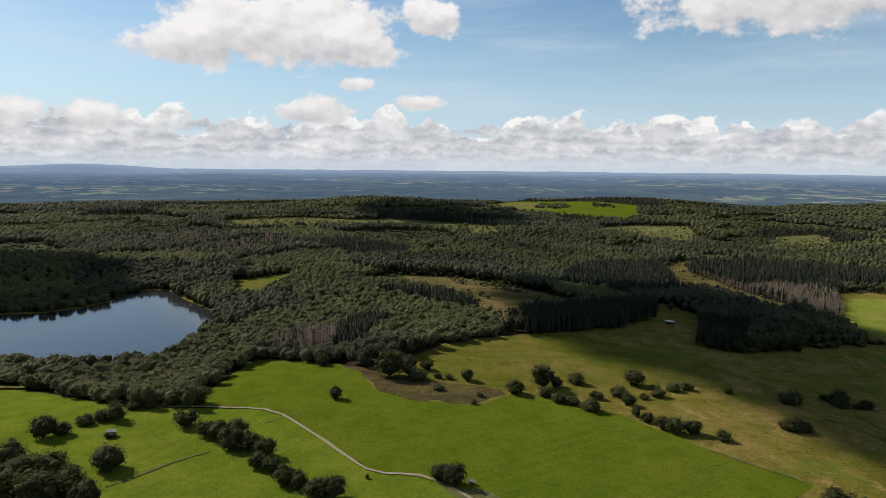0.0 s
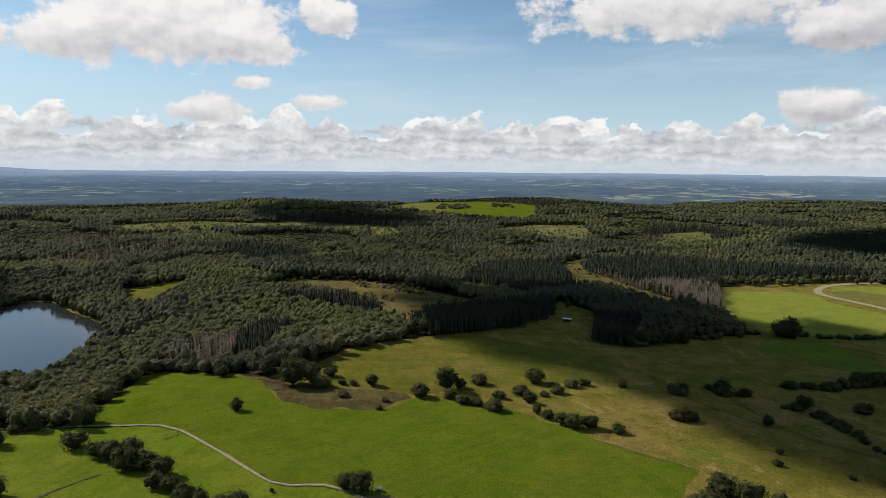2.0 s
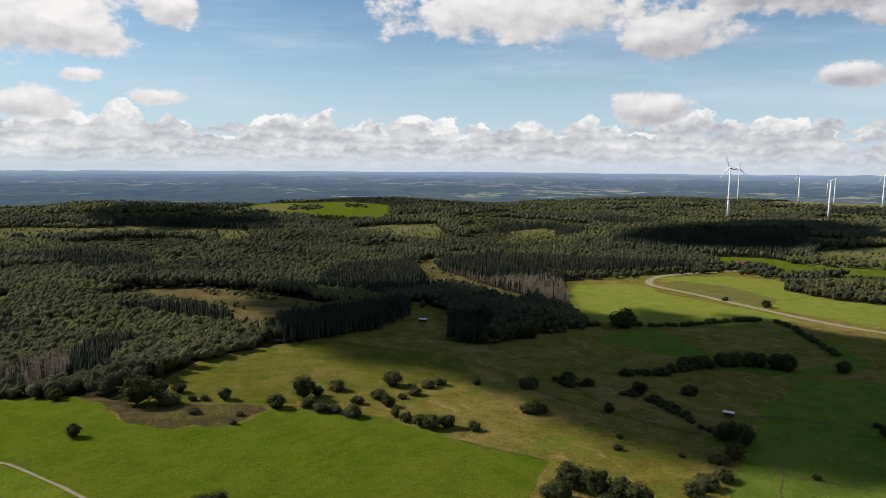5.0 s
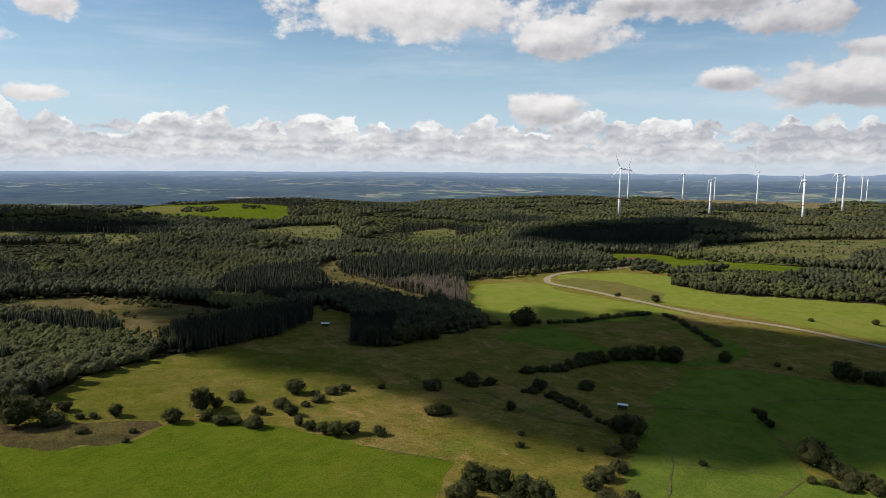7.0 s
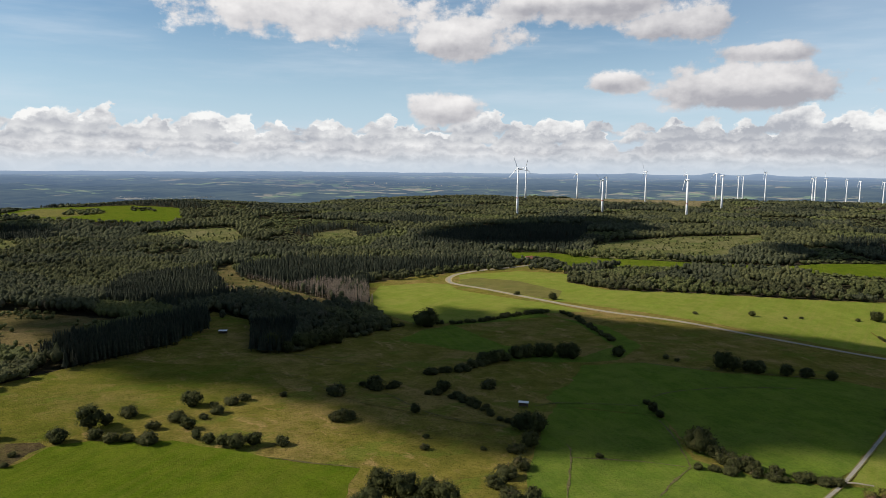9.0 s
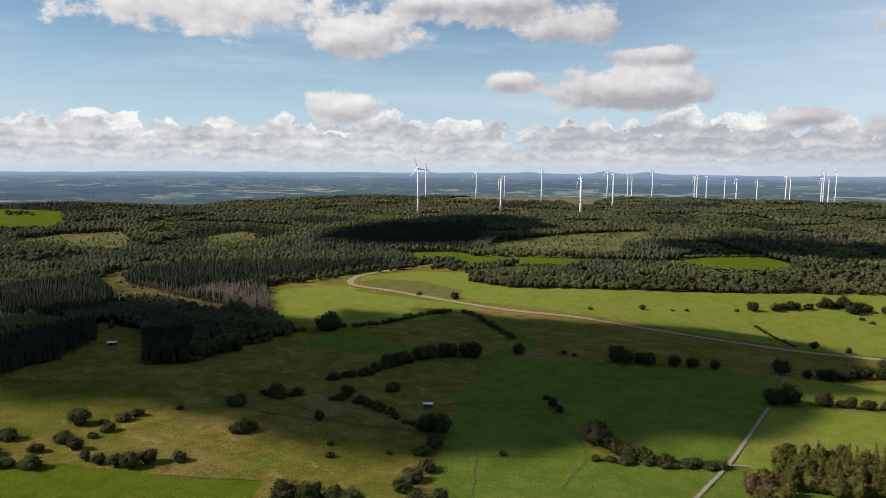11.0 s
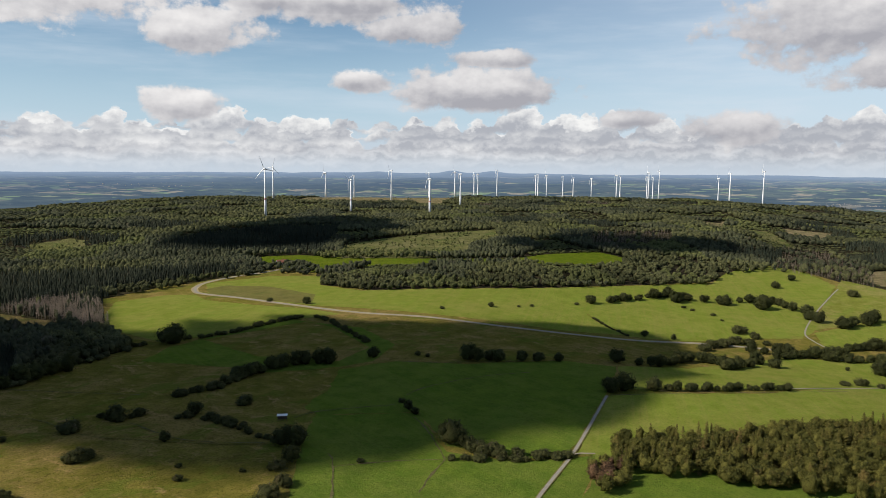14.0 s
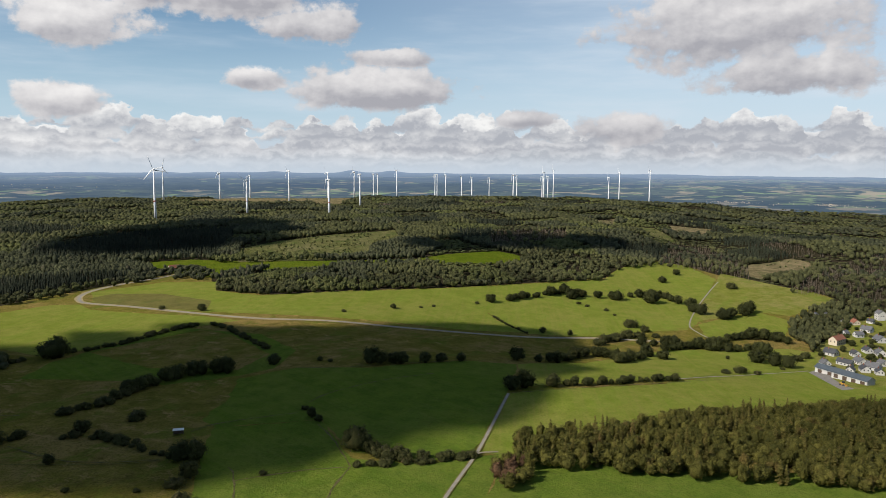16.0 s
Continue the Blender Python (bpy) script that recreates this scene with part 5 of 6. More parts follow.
def spruce_crown(tiers, sides, seed):
    """A slender pointed crown of drooping tiers over a bare lower trunk, one high."""
    a = np.arange(3) * 2.0944
    pieces = [(np.concatenate([np.stack([np.cos(a) * 0.016, np.sin(a) * 0.016, 0 * a - 0.02], 1), [[0, 0, 0.6]]]), np.array([(0, 1, 3), (1, 2, 3), (2, 0, 3)]))]
    for k in range(tiers):
        z0, z1 = 0.20 + 0.70 * k / tiers, 0.20 + 0.70 * (k + 1) / tiers + 0.15
        rad = 0.150 * (1 - 0.80 * k / tiers) * RND.uniform(0.85, 1.15)
        a = np.arange(sides * 2) * math.pi / sides + RND.uniform(0, 3)
        w = np.where(np.arange(sides * 2) % 2, 0.6, 1.0) * RND.uniform(0.8, 1.2, sides * 2) * rad
        z = z0 + np.where(np.arange(sides * 2) % 2, 0.03, -0.02) + RND.normal(0, 0.012, sides * 2)
        v = np.concatenate([np.stack([np.cos(a) * w, np.sin(a) * w, z], 1), [[0, 0, min(1.0, z1)]]])
        n = sides * 2
        pieces.append((v, np.array([(i, (i + 1) % n, n) for i in range(n)])))
    return join(pieces)


def fir_crown(sprays, seed):
    """A feathery conifer, one high: a trunk and drooping sprays all the way up."""
    a = np.arange(4) * 1.5708
    pieces = [(np.concatenate([np.stack([np.cos(a) * 0.016, np.sin(a) * 0.016, 0 * a - 0.02], 1), [[0, 0, 1.0]]]), np.array([(i, (i + 1) % 4, 4) for i in range(4)]))]
    z = np.sort(RND.uniform(0.12, 0.97, sprays))
    b = np.arange(sprays) * 2.4 + RND.uniform(-0.5, 0.5, sprays)
    l = 0.19 * (1.06 - z) ** 0.8 * RND.uniform(0.7, 1.2, sprays)
    out, side = np.stack([np.cos(b), np.sin(b), 0 * b], 1), np.stack([-np.sin(b), np.cos(b), 0 * b], 1)
    up = np.array((0, 0, 1.0))
    root = z[:, None] * up
    tip = root + out * l[:, None] - up * (0.25 * l)[:, None]
    mid = root + out * (l * 0.6)[:, None]
    wide = side * (l * 0.38 + 0.01)[:, None]
    v = np.stack([root + up * 0.03, mid + wide - up * 0.015, tip, mid - wide - up * 0.02], 1).reshape(-1, 3)
    q = np.arange(sprays)[:, None] * 4
    pieces.append((v, np.concatenate([q + (0, 1, 2), q + (0, 2, 3)])))
    return join(pieces)


def dead_crown(sides, twigs):
    """A bare trunk with short broken branches, one high."""
    a = np.arange(sides) * 2 * math.pi / sides
    v = np.concatenate([np.stack([np.cos(a) * 0.021, np.sin(a) * 0.021, 0 * a], 1), [[0, 0, 1.0]]])
    pieces = [(v, np.array([(i, (i + 1) % sides, sides) for i in range(sides)]))]
    for k in range(twigs):
        z, b = RND.uniform(0.3, 0.97), RND.uniform(0, 6.28)
        l = 0.13 * (1.08 - z) + 0.025
        d = np.array((math.cos(b), math.sin(b), 0))
        e = np.array((-math.sin(b), math.cos(b), 0))
        pieces.append((np.array([e * 0.008 + (0, 0, z), -e * 0.008 + (0, 0, z + 0.015), d * l + e * 0.045 + (0, 0, z - 0.04), d * l * 0.9 - e * 0.045 + (0, 0, z - 0.02)]), np.array([(0, 1, 2), (1, 3, 2)])))
    return join(pieces)


NEAR = [broad_crown(170, 2, i, RND.uniform(0.9, 1.15), 2, 0.085, 7, 1) for i in range(8)]
GROVE = [round_crown(4, 26, 70 + i, RND.uniform(0.85, 1.05), 2, 0.13) for i in range(10)]
MID = [round_crown(1, 12, 20 + i, RND.uniform(0.9, 1.1), 1, 0.15) for i in range(12)]
FAR = [round_crown(0, 8, 40 + i, RND.uniform(0.8, 1.1), 1, 0.20) for i in range(12)]
FARTHEST = [round_crown(0, 4, 60 + i, RND.uniform(0.75, 1.05), 1, 0.24) for i in range(12)]
SPRUCE = [spruce_crown(5, 4, i) for i in range(10)]
SPRUCE_FAR = [spruce_crown(2, 3, i) for i in range(8)]
FIR = [fir_crown(64, i) for i in range(8)]
DEAD = [dead_crown(3, 18) for i in range(8)]
DEAD_FAR = [dead_crown(3, 10) for i in range(8)]

open_land = [(bounds(f[3]), f[3]) for f in FIELDS] + [(bounds(LAKE), LAKE)]
woods = [(bounds(f[3]), f[3], f[1], f[2]) for f in WOODS]
low_scrub = {"heath", "heath_west", "glade_a", "glade_b", "clearcut", "orange_clearing", "plateau_clearing", "east_clearing", "slope_clearing_a", "slope_clearing_b", "slope_clearing_c", "mid_glade", "west_glade", "sparse_strip"}
scrub_land = [(bounds(f[3]), f[3], f[1]) for f in FIELDS if f[0] in low_scrub]


def cover(x, y):
    """What stands at a place: a kind of wood and its height, scrub, or nothing."""
    for (x0, x1, y0, y1), outline, kind, tall in woods:
        if x0 < x < x1 and y0 < y < y1 and inside(x, y, outline):
            return kind, tall
    for (x0, x1, y0, y1), outline, surface in scrub_land:
        if x0 < x < x1 and y0 < y < y1 and inside(x, y, outline):
            return surface, 0
    for (x0, x1, y0, y1), outline in open_land:
        if x0 < x < x1 and y0 < y < y1 and inside(x, y, outline):
            return "", 0
    return "wood", 0


Stand = collections.namedtuple("Stand", "kind tone tall")
STANDS = {}


def stand_at(x, y):
    """The wood is a patchwork of stands, each of one age and kind."""
    wx = x + 70 * noise.noise((x / 150, y / 150, 1.0)) + 16 * noise.noise((x / 30, y / 30, 5.0))
    wy = y + 70 * noise.noise((x / 150, y / 150, 8.0)) + 16 * noise.noise((x / 30, y / 30, 3.0))
    key = (math.floor((wx * 0.8 + wy * 0.6) / 130), math.floor((wy * 0.8 - wx * 0.6) / 95))
    if key not in STANDS:
        rnd = random.Random(key[0] * 977 + key[1] * 31)
        u = rnd.random()
        kind = "broad" if u < 0.91 else "conifer" if u < 0.98 else "dead"
        tone, tall = rnd.choice((("", 11), ("_dark", 13), ("_dark", 12), ("_light", 3.5), ("", 10), ("_light", 7.5), ("", 2.6), ("", 12)))
        STANDS[key] = Stand(kind, tone, tall)
    return STANDS[key]


def plant_woods():
    stands = {}

    def put(key, variants, x, y, wide, tall, lift=0.0):
        v, f = variants[RND.integers(len(variants))]
        stands.setdefault(key, []).append((v, f, x, y, ground_z(x, y) + lift, RND.uniform(0, 6.28), wide, tall))

    r = 215.0
    while r < 4300:
        gap = max(3.7 + 1.0 * step(480, 380, r), r * 0.0046)
        deep = gap * (1.15 + 0.95 * step(600, 1000, r))
        n = int(radians(152) * r / gap)
        for k in range(n):
            a = radians(-48 + 152 * (k + RND.uniform(-0.45, 0.45)) / n)
            q = r + RND.uniform(-0.45, 0.45) * deep
            x, y = q * math.sin(a), q * math.cos(a)
            if q > plateau_edge(math.degrees(a)) + 350 + 350 * step(12, 40, math.degrees(a)) + 2300 * step(70, 86, math.degrees(a)):
                continue
            kind, tall = cover(x, y)
            if not kind:
                continue
            stand = stand_at(x, y)
            gapy = noise.noise((x / 40, y / 40, 21.0))
            if kind in ("scrub", "clearcut", "brash"):
                if RND.random() < (0.40 if kind == "scrub" else 0.10) + 0.7 * gapy:
                    e = RND.uniform(1.5, 5.5)
                    put("scrub", FAR if q > 800 else MID, x, y, e, e * RND.uniform(0.6, 1.0))
                continue
            tone, planned = stand.tone, kind != "wood"
            if kind == "wood":
                kind, tall = stand.kind if q > 430 else "broad", max(stand.tall, 8.5) if q < 900 else stand.tall
                if q > 1650 and a < 0.45:
                    tall *= 0.6
                if gapy < -0.36 and kind == "broad" and RND.random() < 0.6:
                    continue
                if kind == "conifer":
                    tall = min(12.5, tall + 3)
            elif kind == "brown":
                kind, tone = "broad", "_brown"
            elif kind == "birch":
                kind, tone = "broad", "_light"
            if kind == "dying":
                kind = "dead" if RND.random() < 0.72 + 0.9 * gapy else "broad"
                tone = stand.tone if stand.tone != "_light" else ""
            if kind == "dead" and RND.random() < 0.10:
                kind = "broad" if RND.random() < 0.6 else "conifer"
            if kind == "mixed":
                kind, tone = "conifer" if RND.random() < 0.14 + 0.6 * gapy else "broad", "_south"
            if kind == "broad":
                size = gap * RND.uniform(1.2, 2.3)
                grove = planned and q < 1250 and tone not in ("_south", "_brown")
                if grove:
                    if RND.random() < (0.42 if q < 560 else 0.52):
                        continue
                    size = max(gap * 1.6, RND.uniform(5.5, 9.5)) * (1.25 if q < 480 else 1.0)
                if tone in ("_south", "_brown"):
                    size = RND.uniform(6.0, 10.0)
                    if RND.random() < 0.25:
                        continue
                high = (tall or 10.5) * (1 + 0.12 * noise.noise((x / 60, y / 60, 14.0))) * RND.uniform(0.88, 1.10)
                crown = high * 0.97 if grove else min(high * 0.92, size * RND.uniform(1.0, 1.3) + 2.0)
                put(kind + tone, NEAR if q < 420 or tone in ("_south", "_brown") else GROVE if grove else MID if q < 850 else FAR if q < 1500 else FARTHEST, x, y, size, crown, high - crown)
            elif kind == "conifer":
                for i in range(1 if tone == "_south" else 2):
                    dx, dy = (RND.uniform(-0.5, 0.5) * gap, RND.uniform(-0.5, 0.5) * deep) if i else (0, 0)
                    high = (tall or 13) * RND.uniform(0.86, 1.06)
                    put(kind + ("_south" if tone == "_south" else ""), FIR if tone == "_south" else SPRUCE if q < 900 else SPRUCE_FAR, x + dx, y + dy, (high * 1.25 if tone == "_south" else max(high * 0.9, gap * 2.2)), high)
            else:
                for i in range(2):
                    high = (tall or 14) * RND.uniform(0.7, 1.05)
                    put("dead", DEAD if q < 900 else DEAD_FAR, x + RND.uniform(-0.5, 0.5) * gap, y + RND.uniform(-0.5, 0.5) * gap, max(high * 0.8, gap * 1.5), high)
        r += deep
    look_of = {"broad": ("broadleaf_woodland", "broad_leaves", "dense dark green broadleaf woodland with uneven crowns"),
               "conifer": ("spruce_woodland", "needles", "dark green spruce plantation of pointed trees"),
               "broad_light": ("birch_woodland", "light_leaves", "lighter olive-green young birch woodland"),
               "broad_dark": ("oak_woodland", "dark_leaves", "dark green old broadleaf woodland"),
               "dead": ("dead_spruce_stand", "dead_twigs", "grey-brown stand of dead bare spruces"),
               "broad_south": ("south_woodland", "south_leaves", "olive-green mixed wood with yellowing crowns"),
               "conifer_south": ("south_spruces", "south_needles", "feathery olive conifers among the mixed wood"),
               "broad_brown": ("copper_thicket", "brown_leaves", "reddish-brown thicket at the edge of the mixed wood"),
               "scrub": ("clearing_scrub", "light_leaves", "low green bushes scattered over the clearings")}
    for key, items in stands.items():
        vs, fs, n = [], [], 0
        for v, f, x, y, z, a, wide, tall in items:
            c, s = math.cos(a), math.sin(a)
            vs.append(np.stack([(v[:, 0] * c - v[:, 1] * s) * wide + x, (v[:, 0] * s + v[:, 1] * c) * wide + y, v[:, 2] * tall + z], 1))
            fs.append(f + n)
            n += len(v)
        name, mat, label = look_of[key]
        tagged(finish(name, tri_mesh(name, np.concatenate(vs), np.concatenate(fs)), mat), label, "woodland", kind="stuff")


plant_woods()


def trunk_mesh(seed, reach):
    """A tapered trunk with a few limbs, one crown-width across and high."""
    rnd = random.Random(seed)
    bm = bmesh.new()

    def limb(a, b, r0, r1):
        d = (b - a)
        m = Matrix.Translation((a + b) / 2) @ d.to_track_quat("Z", "Y").to_matrix().to_4x4()
        bmesh.ops.create_cone(bm, segments=6, radius1=r0, radius2=r1, depth=d.length, matrix=m)

    top = Vector((rnd.uniform(-0.03, 0.03), rnd.uniform(-0.03, 0.03), reach))
    limb(Vector((0, 0, -0.03)), top, 0.038, 0.022)
    for k in range(4):
        a = k * 1.57 + rnd.uniform(-0.5, 0.5)
        limb(top * rnd.uniform(0.7, 1.0), Vector((math.cos(a) * 0.25, math.sin(a) * 0.25, reach + rnd.uniform(0.15, 0.35))), 0.018, 0.006)
    return bm


def make_tree(kind, seed):
    """A tree (or shrub) one metre across the crown, standing at the origin."""
    if kind == "t":
        e = empty("tree", Matrix(), "round-crowned dark green broadleaf tree on the grassland", "tree")
        part("trunk", trunk_mesh(seed, 0.22), "bark", e)
        v, f = broad_crown(480, 2, 60 + seed, RND.uniform(0.72, 0.9), 2, 0.055, 12, 0)
        v = v + (0, 0, -0.06)
    else:
        e = empty("shrub", Matrix(), "low rounded green shrub in rough grass", "shrub")
        part("trunk", trunk_mesh(seed, 0.10), "bark", e)
        v, f = broad_crown(400, 2, 80 + seed, RND.uniform(0.5, 0.66), 2, 0.055, 10, 0)
        v = v + (0, 0, -0.10)
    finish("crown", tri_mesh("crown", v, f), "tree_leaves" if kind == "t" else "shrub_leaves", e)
    return e


MODELS = {k: [make_tree(k, i) for i in range(6)] for k in "tb"}
used = {k: 0 for k in "tb"}


def set_tree(kind, x, y, wide, label="", group=""):
    rnd = random.Random(int(x * 31 + y * 17))
    m = MODELS[kind][used[kind] % 6]
    s = wide * rnd.uniform(0.95, 1.12)
    to = pose(x, y, ground_z(x, y) + 0.3, 0, 0, rnd.uniform(0, 360)) @ Matrix.Diagonal((s, s * rnd.uniform(0.9, 1.1), s * rnd.uniform(0.85, 1.15), 1))
    if used[kind] < 6:
        m.matrix_world = to
        ob = m
    else:
        ob = copy_thing(m, Matrix())
        ob.matrix_world = to
    used[kind] += 1
    return tagged(ob, label, "", group)


for x, y, wide in TREES:
    set_tree("t", x, y, wide)
for x, y, wide in SHRUBS:
    set_tree("b", x, y, wide)
for n, (wide, kind, pts) in enumerate(HEDGES):
    line = smooth_line(pts, wide * (0.62 if kind == "t" else 0.7))
    for k, p in enumerate(line):
        rnd = random.Random(n * 100 + k)
        q = p + Vector((rnd.uniform(-1, 1), rnd.uniform(-1, 1))) * wide * 0.22
        set_tree(kind, q.x, q.y, wide * rnd.uniform(0.65, 1.15), "hedgerow tree with a dense dark green crown" if kind == "t" else "bushy green hedgerow shrub between the fields", "hedgerows")

# ---- wind turbines ----


def make_turbine(x, y, hub, yaw, turn, banded):
    z = ground_z(x, y)
    t = empty("wind_turbine", pose(x, y, z, 0, 0, yaw), "white three-bladed wind turbine standing above the forest", "wind turbine", "wind farm")
    k = hub / 100

    def ring_body(name, rings, mat, m=Matrix(), sides=14, label=""):
        bm = bmesh.new()
        rows = []
        for h, r in rings:
            rows.append([bm.verts.new(m @ Vector((math.cos(6.2832 * i / sides) * r, math.sin(6.2832 * i / sides) * r, h))) for i in range(sides)])
        for a, b in zip(rows, rows[1:]):
            for i in range(sides):
                bm.faces.new((a[i], a[(i + 1) % sides], b[(i + 1) % sides], b[i]))
        bm.faces.new(rows[0][::-1])
        bm.faces.new(rows[-1])
        return part(name, bm, mat, t, label, smooth=True)

    ring_body("tower", [(-1, 3.3), (hub * 0.3, 2.9), (hub * 0.6, 2.3), (hub * 0.985, 1.5)], "turbine_white")
    if banded:
        ring_body("marker_band", [(hub * 0.36, 2.83), (hub * 0.385, 2.80)], "turbine_red", label="red warning band round the tower")
    along = pose(0, 0, hub, -90, 0, 0)
    ring_body("nacelle", [(-4.0, 1.0), (-3.4, 2.2), (1.0, 2.5), (4.5, 2.0), (5.8, 1.0)], "turbine_white", along, 12)
    ring_body("hub", [(5.6, 1.9), (7.2, 1.8), (8.2, 1.1), (8.6, 0.3)], "turbine_white", along, 12)
    for b in range(3):
        bm = bmesh.new()
        rows = []
        length = 32.0
        for f, chord, thick in ((0.0, 1.3, 1.3), (0.06, 1.4, 1.0), (0.2, 2.9, 0.7), (0.5, 1.9, 0.4), (0.85, 1.1, 0.22), (1.0, 0.3, 0.1)):
            rows.append([bm.verts.new((u * chord, w_ * thick, 1.0 + f * length)) for u, w_ in ((-0.3, 0), (0.0, 0.5), (0.7, 0), (0.0, -0.5))])
        for p, q in zip(rows, rows[1:]):
            for i in range(4):
                bm.faces.new((p[i], p[(i + 1) % 4], q[(i + 1) % 4], q[i]))
        bm.faces.new(rows[-1])
        bm.faces.new(rows[0][::-1])
        bm.transform(pose(0, 7.0, hub) @ Euler((0, radians(turn + 120 * b), 0)).to_matrix().to_4x4() @ pose(0, 0, 0, 0, 0, 25))
        part("blade", bm, "turbine_white", t, smooth=True)
    return t


for i, (x, y, hub) in enumerate(TURBINES):
    rnd = random.Random(i)
    make_turbine(x, y, hub, -25 if i < 2 else 12 + rnd.uniform(-12, 12), rnd.uniform(0, 120), i in (0, 3, 6))

# ---- buildings ----


def gable(bm, length, width, eave, ridge, over=0.4, thick=0.25):
    """A gabled roof along x with eaves and thickness."""
    l, h = length / 2 + over, width / 2 + over
    low = eave - over * (ridge - eave) / (width / 2)
    rows = []
    for x in (-l, l):
        rows.append([bm.verts.new(p) for p in ((x, -h, low), (x, 0, ridge), (x, h, low), (x, h, low - thick), (x, 0, ridge - thick), (x, -h, low - thick))])
    a, b = rows
    for i in range(6):
        bm.faces.new((a[i], a[(i + 1) % 6], b[(i + 1) % 6], b[i]))
    bm.faces.new((a[0], a[5], a[4], a[1]))
    bm.faces.new((a[1], a[4], a[3], a[2]))
    bm.faces.new((b[0], b[1], b[4], b[5]))
    bm.faces.new((b[1], b[2], b[3], b[4]))
    bmesh.ops.recalc_face_normals(bm, faces=bm.faces[:])


def make_house(x, y, length, width, turn, wall, roof, storeys=2, label="", chimney=True):
    eave = 2.7 * storeys + 0.5
    ridge = eave + width * 0.42
    h = empty("house", pose(x, y, ground_z(x, y) + 0.3, 0, 0, turn), label, "house", "village houses")
    bm = bmesh.new()
    l, d = length / 2, width / 2
    pts = [(-d, -0.5), (d, -0.5), (d, eave), (0, ridge - 0.3), (-d, eave)]
    ends = [[bm.verts.new((sx * l, py, pz)) for py, pz in pts] for sx in (-1, 1)]
    for i in range(5):
        bm.faces.new((ends[0][i], ends[0][(i + 1) % 5], ends[1][(i + 1) % 5], ends[1][i]))
    bm.faces.new(ends[0][::-1])
    bm.faces.new(ends[1])
    bmesh.ops.recalc_face_normals(bm, faces=bm.faces[:])
    part("wall", bm, wall, h)
    bm = bmesh.new()
    gable(bm, length, width, eave, ridge)
    r = part("roof", bm, roof, h)
    if chimney:
        bm = bmesh.new()
        box(bm, l * 0.3, l * 0.3 + 0.7, 0.4, 1.1, ridge - 1.2, ridge + 0.9)
        part("chimney", bm, "roof_red", r)
    n = max(2, int(length / 3))
    for s in range(storeys):
        for k in range(n):
            for side in (-1, 1):
                u = -l + (k + 0.5) * length / n
                bm = bmesh.new()
                box(bm, u - 0.55, u + 0.55, side * d - 0.05, side * d + 0.05, 0.9 + 2.7 * s, 2.2 + 2.7 * s)
                part("window", bm, "glass_dark", h)
    for side in (-1, 1):
        for u in (-d * 0.4, d * 0.4):
            bm = bmesh.new()
            box(bm, side * l - 0.05, side * l + 0.05, u - 0.5, u + 0.5, eave * 0.5 + 0.3, eave * 0.5 + 1.6)
            part("window", bm, "glass_dark", h)
    return h


ROOF_WORD = {"roof_red": "red tiled", "roof_dark": "dark slate", "roof_grey": "grey tiled"}
WALL_WORD = {"render_white": "white rendered", "render_cream": "cream rendered"}
for x, y, length, width, turn, wall, roof, storeys in HOUSES:
    make_house(x, y, length, width, turn, wall, roof, storeys, WALL_WORD[wall] + " village house with a " + ROOF_WORD[roof] + " gable roof")


def make_hall(x, y, length, width, turn):
    h = empty("farm_hall", pose(x, y, ground_z(x, y) + 0.3, 0, 0, turn), "long low farm hall with a blue-grey metal roof", "barn")
    bm = bmesh.new()
    box(bm, -length / 2, length / 2, -width / 2, width / 2, -0.5, 5.0)
    part("wall", bm, "render_white", h)
    bm = bmesh.new()
    gable(bm, length, width, 5.0, 7.6, 0.7)
    part("roof", bm, "roof_metal", h)
    for s in (-1, 1):
        bm = bmesh.new()
        for xx in (length / 2 - 0.05, ):
            v = [bm.verts.new(p) for p in ((s * xx, -width / 2, 5.0), (s * xx, width / 2, 5.0), (s * xx, 0, 7.3), (s * (xx - 0.3), -width / 2, 5.0), (s * (xx - 0.3), width / 2, 5.0), (s * (xx - 0.3), 0, 7.3))]
            for f in ((0, 1, 2), (5, 4, 3), (0, 3, 4, 1), (1, 4, 5, 2), (2, 5, 3, 0)):
                bm.faces.new([v[i] for i in f])
        part("gable_wall", bm, "render_white", h)
    n = int(length / 7)
    for k in range(n):
        u = -length / 2 + (k + 0.5) * length / n
        for s in (-1, 1):
            bm = bmesh.new()
            box(bm, u - 1.9, u + 1.9, s * width / 2 - 0.06, s * width / 2 + 0.06, 0.3, 3.6)
            part("door", bm, "dark_wood", h, "large dark sliding door")


def make_shelter(x, y, length, width, turn, tall, roof, label):
    h = empty("field_shelter", pose(x, y, ground_z(x, y) + 0.3, 0, 0, turn), label, "shed")
    bm = bmesh.new()
    v = box(bm, -length / 2 - 0.4, length / 2 + 0.4, -width / 2 - 0.4, width / 2 + 0.4, tall, tall + 0.18)
    for k in (2, 3, 6, 7):
        v[k].co.z += width * 0.12
    part("roof", bm, roof, h, "pale sheet-metal mono-pitch roof")
    for u in np.linspace(-length / 2 + 0.1, length / 2 - 0.1, 4):
        for s in (-1, 1):
            bm = bmesh.new()
            box(bm, u - 0.1, u + 0.1, s * (width / 2 - 0.1) - 0.1, s * (width / 2 - 0.1) + 0.1, -0.4, tall + (width * 0.11 if s > 0 else 0.01))
            part("post", bm, "dark_wood", h)
    bm = bmesh.new()
    box(bm, -length / 2 + 0.2, length / 2 - 0.2, width / 2 - 0.32, width / 2 - 0.22, 0.1, tall)
    part("back_wall", bm, "dark_wood", h)


for hx in HALLS:
    make_hall(*hx)
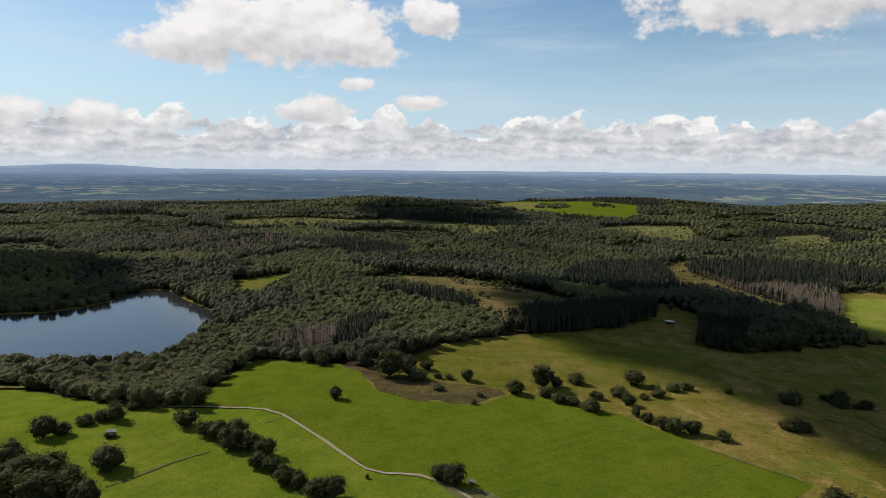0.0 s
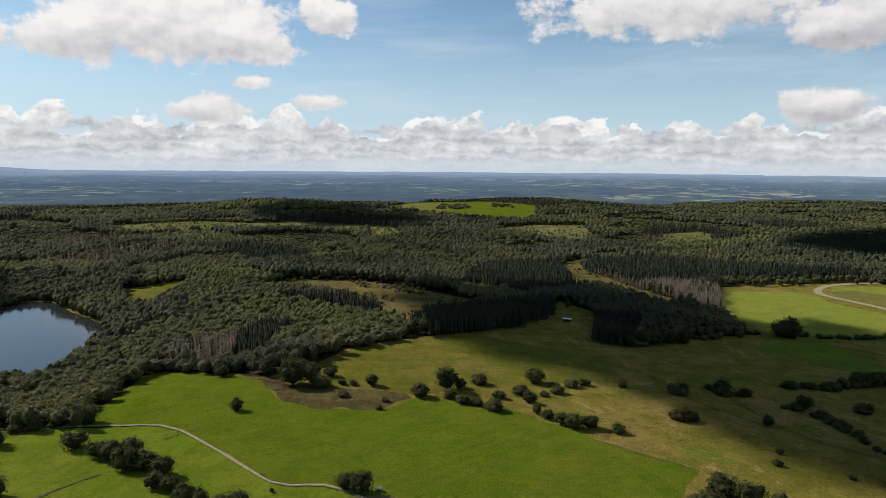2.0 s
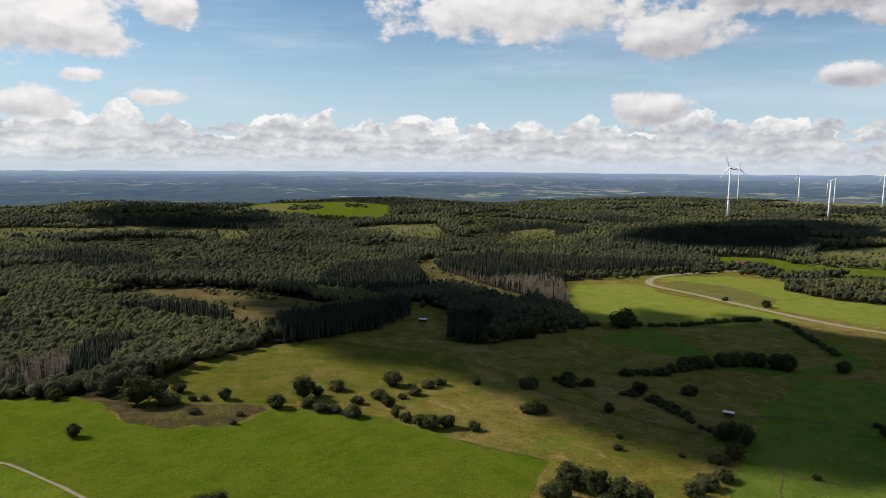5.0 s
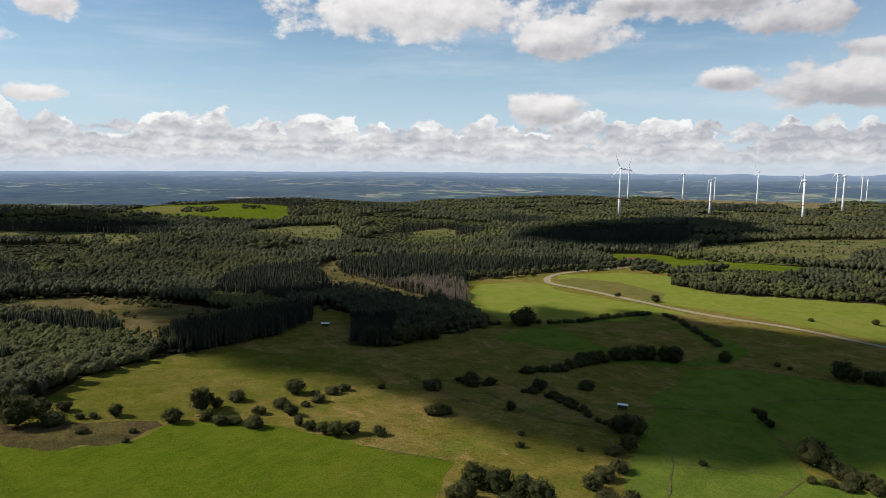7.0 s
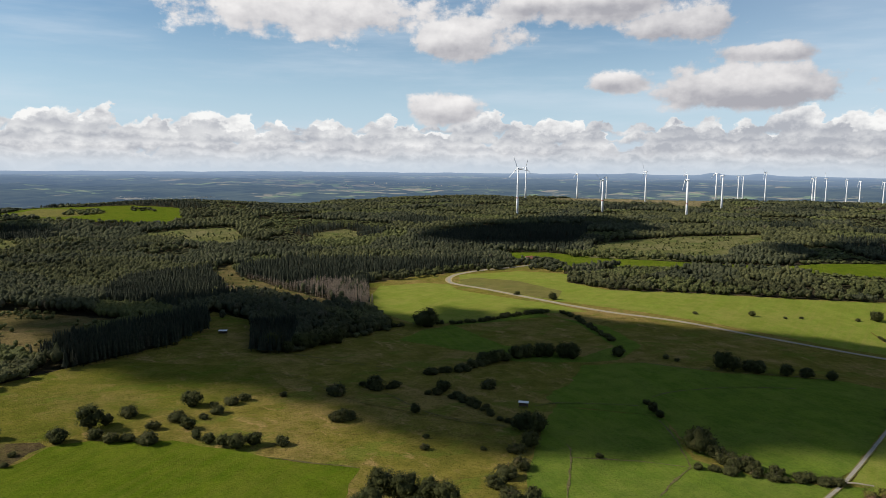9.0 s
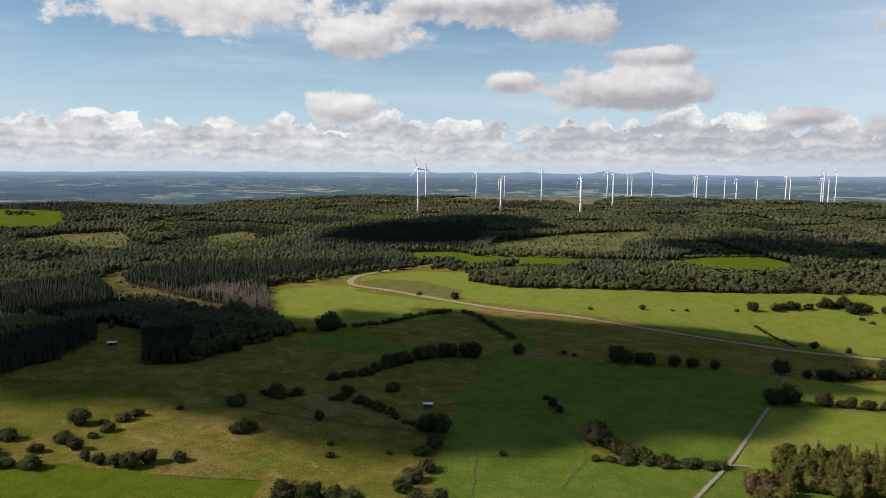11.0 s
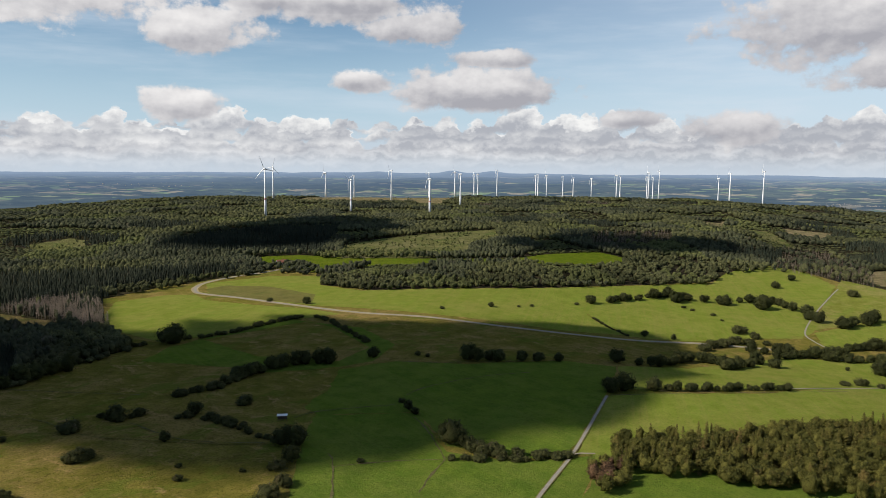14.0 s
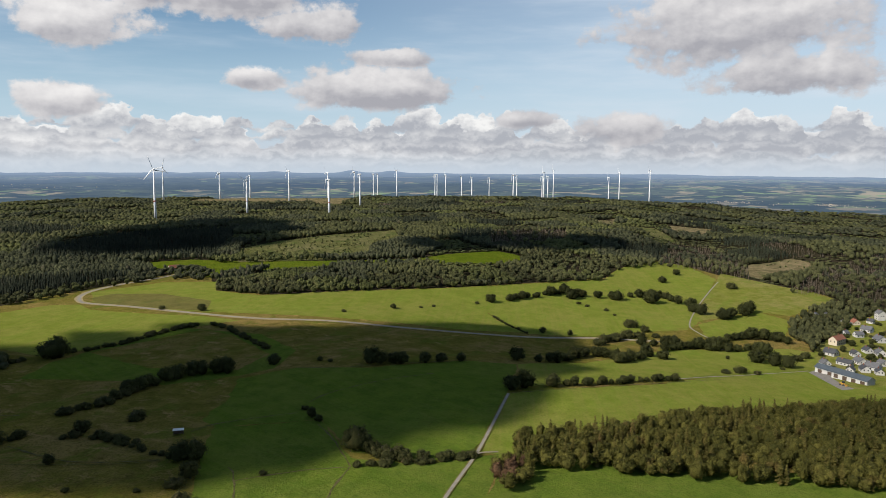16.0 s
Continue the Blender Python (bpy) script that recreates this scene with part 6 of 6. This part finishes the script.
for sx in SHELTERS:
    make_shelter(*sx)
tagged(draped("paved_yard", YARD, "paved_yard", 0.55, ragged=0.3), "pale paved farmyard beside the long hall", "yard", kind="structure")


def make_loader(x, y, turn):
    h = empty("loader", pose(x, y, ground_z(x, y) + 0.58, 0, 0, turn), "yellow loader parked in the farmyard", "loader")
    bm = bmesh.new()
    box(bm, -2.6, 1.0, -1.1, 1.1, 0.7, 2.0)
    bmesh.ops.bevel(bm, geom=bm.edges[:], offset=0.2, segments=2, affect="EDGES")
    part("body", bm, "yellow_paint", h)
    bm = bmesh.new()
    box(bm, -0.9, 0.7, -0.8, 0.8, 2.0, 3.3)
    bmesh.ops.bevel(bm, geom=bm.edges[:], offset=0.12, segments=1, affect="EDGES")
    part("cab", bm, "glass_dark", h)
    bm = bmesh.new()
    box(bm, 2.4, 3.4, -1.3, 1.3, 0.2, 1.1)
    part("bucket", bm, "yellow_paint", h)
    bm = bmesh.new()
    box(bm, 0.8, 2.6, -0.3, 0.3, 0.8, 1.2)
    part("arm", bm, "yellow_paint", h)
    for u in (-1.7, 0.7):
        for s in (-1, 1):
            bm = bmesh.new()
            bmesh.ops.create_cone(bm, cap_ends=True, segments=14, radius1=0.75, radius2=0.75, depth=0.5, matrix=pose(u, s * 1.2, 0.7, 90, 0, 0))
            part("wheel", bm, "roof_dark", h)


make_loader(*LOADER)


def far_towns():
    """Little pale houses of the towns on the far plain."""
    rnd = random.Random(8)
    bm = bmesh.new()
    for a0, wide, r0, r1, count in TOWNS:
        for k in range(count):
            a, r = radians(a0 + rnd.gauss(0, wide)), rnd.uniform(r0, r1)
            z = far_z(a, (r - FAR_IN) / (FAR_OUT - FAR_IN))
            s = rnd.uniform(0.8, 2.2)
            x, y = r * math.sin(a), r * math.cos(a)
            box(bm, x - s, x + s, y - s, y + s, z - 4, z + rnd.uniform(0.8, 2.2))
    tagged(part("far_town", bm, "render_cream"), "tiny pale houses of far towns on the plain", "town", kind="stuff")


far_towns()

for k, (x, y, wide) in enumerate(GARDEN_TREES):
    set_tree("tb"[k % 2], x, y, wide, "green garden tree between the village houses" if k % 2 == 0 else "dark garden shrub beside the village houses", "garden trees")

# more trees between the houses, clear of the walls
rnd = random.Random(12)
planted = 0
while planted < 48:
    x, y = rnd.uniform(690, 985), rnd.uniform(-105, -18)
    if not inside(x, y, next(f[3] for f in FIELDS if f[0] == "village_ground")):
        continue
    if any(math.hypot(x - h[0], y - h[1]) < h[2] / 2 + 4 for h in HOUSES) or any(math.hypot(x - h[0], y - h[1]) < h[2] / 2 + 5 for h in HALLS):
        continue
    set_tree("t" if planted % 3 else "b", x, y, rnd.uniform(4.0, 8.5), "leafy garden tree beside white village houses" if planted % 3 else "dense garden shrub beside white village houses", "garden trees")
    planted += 1
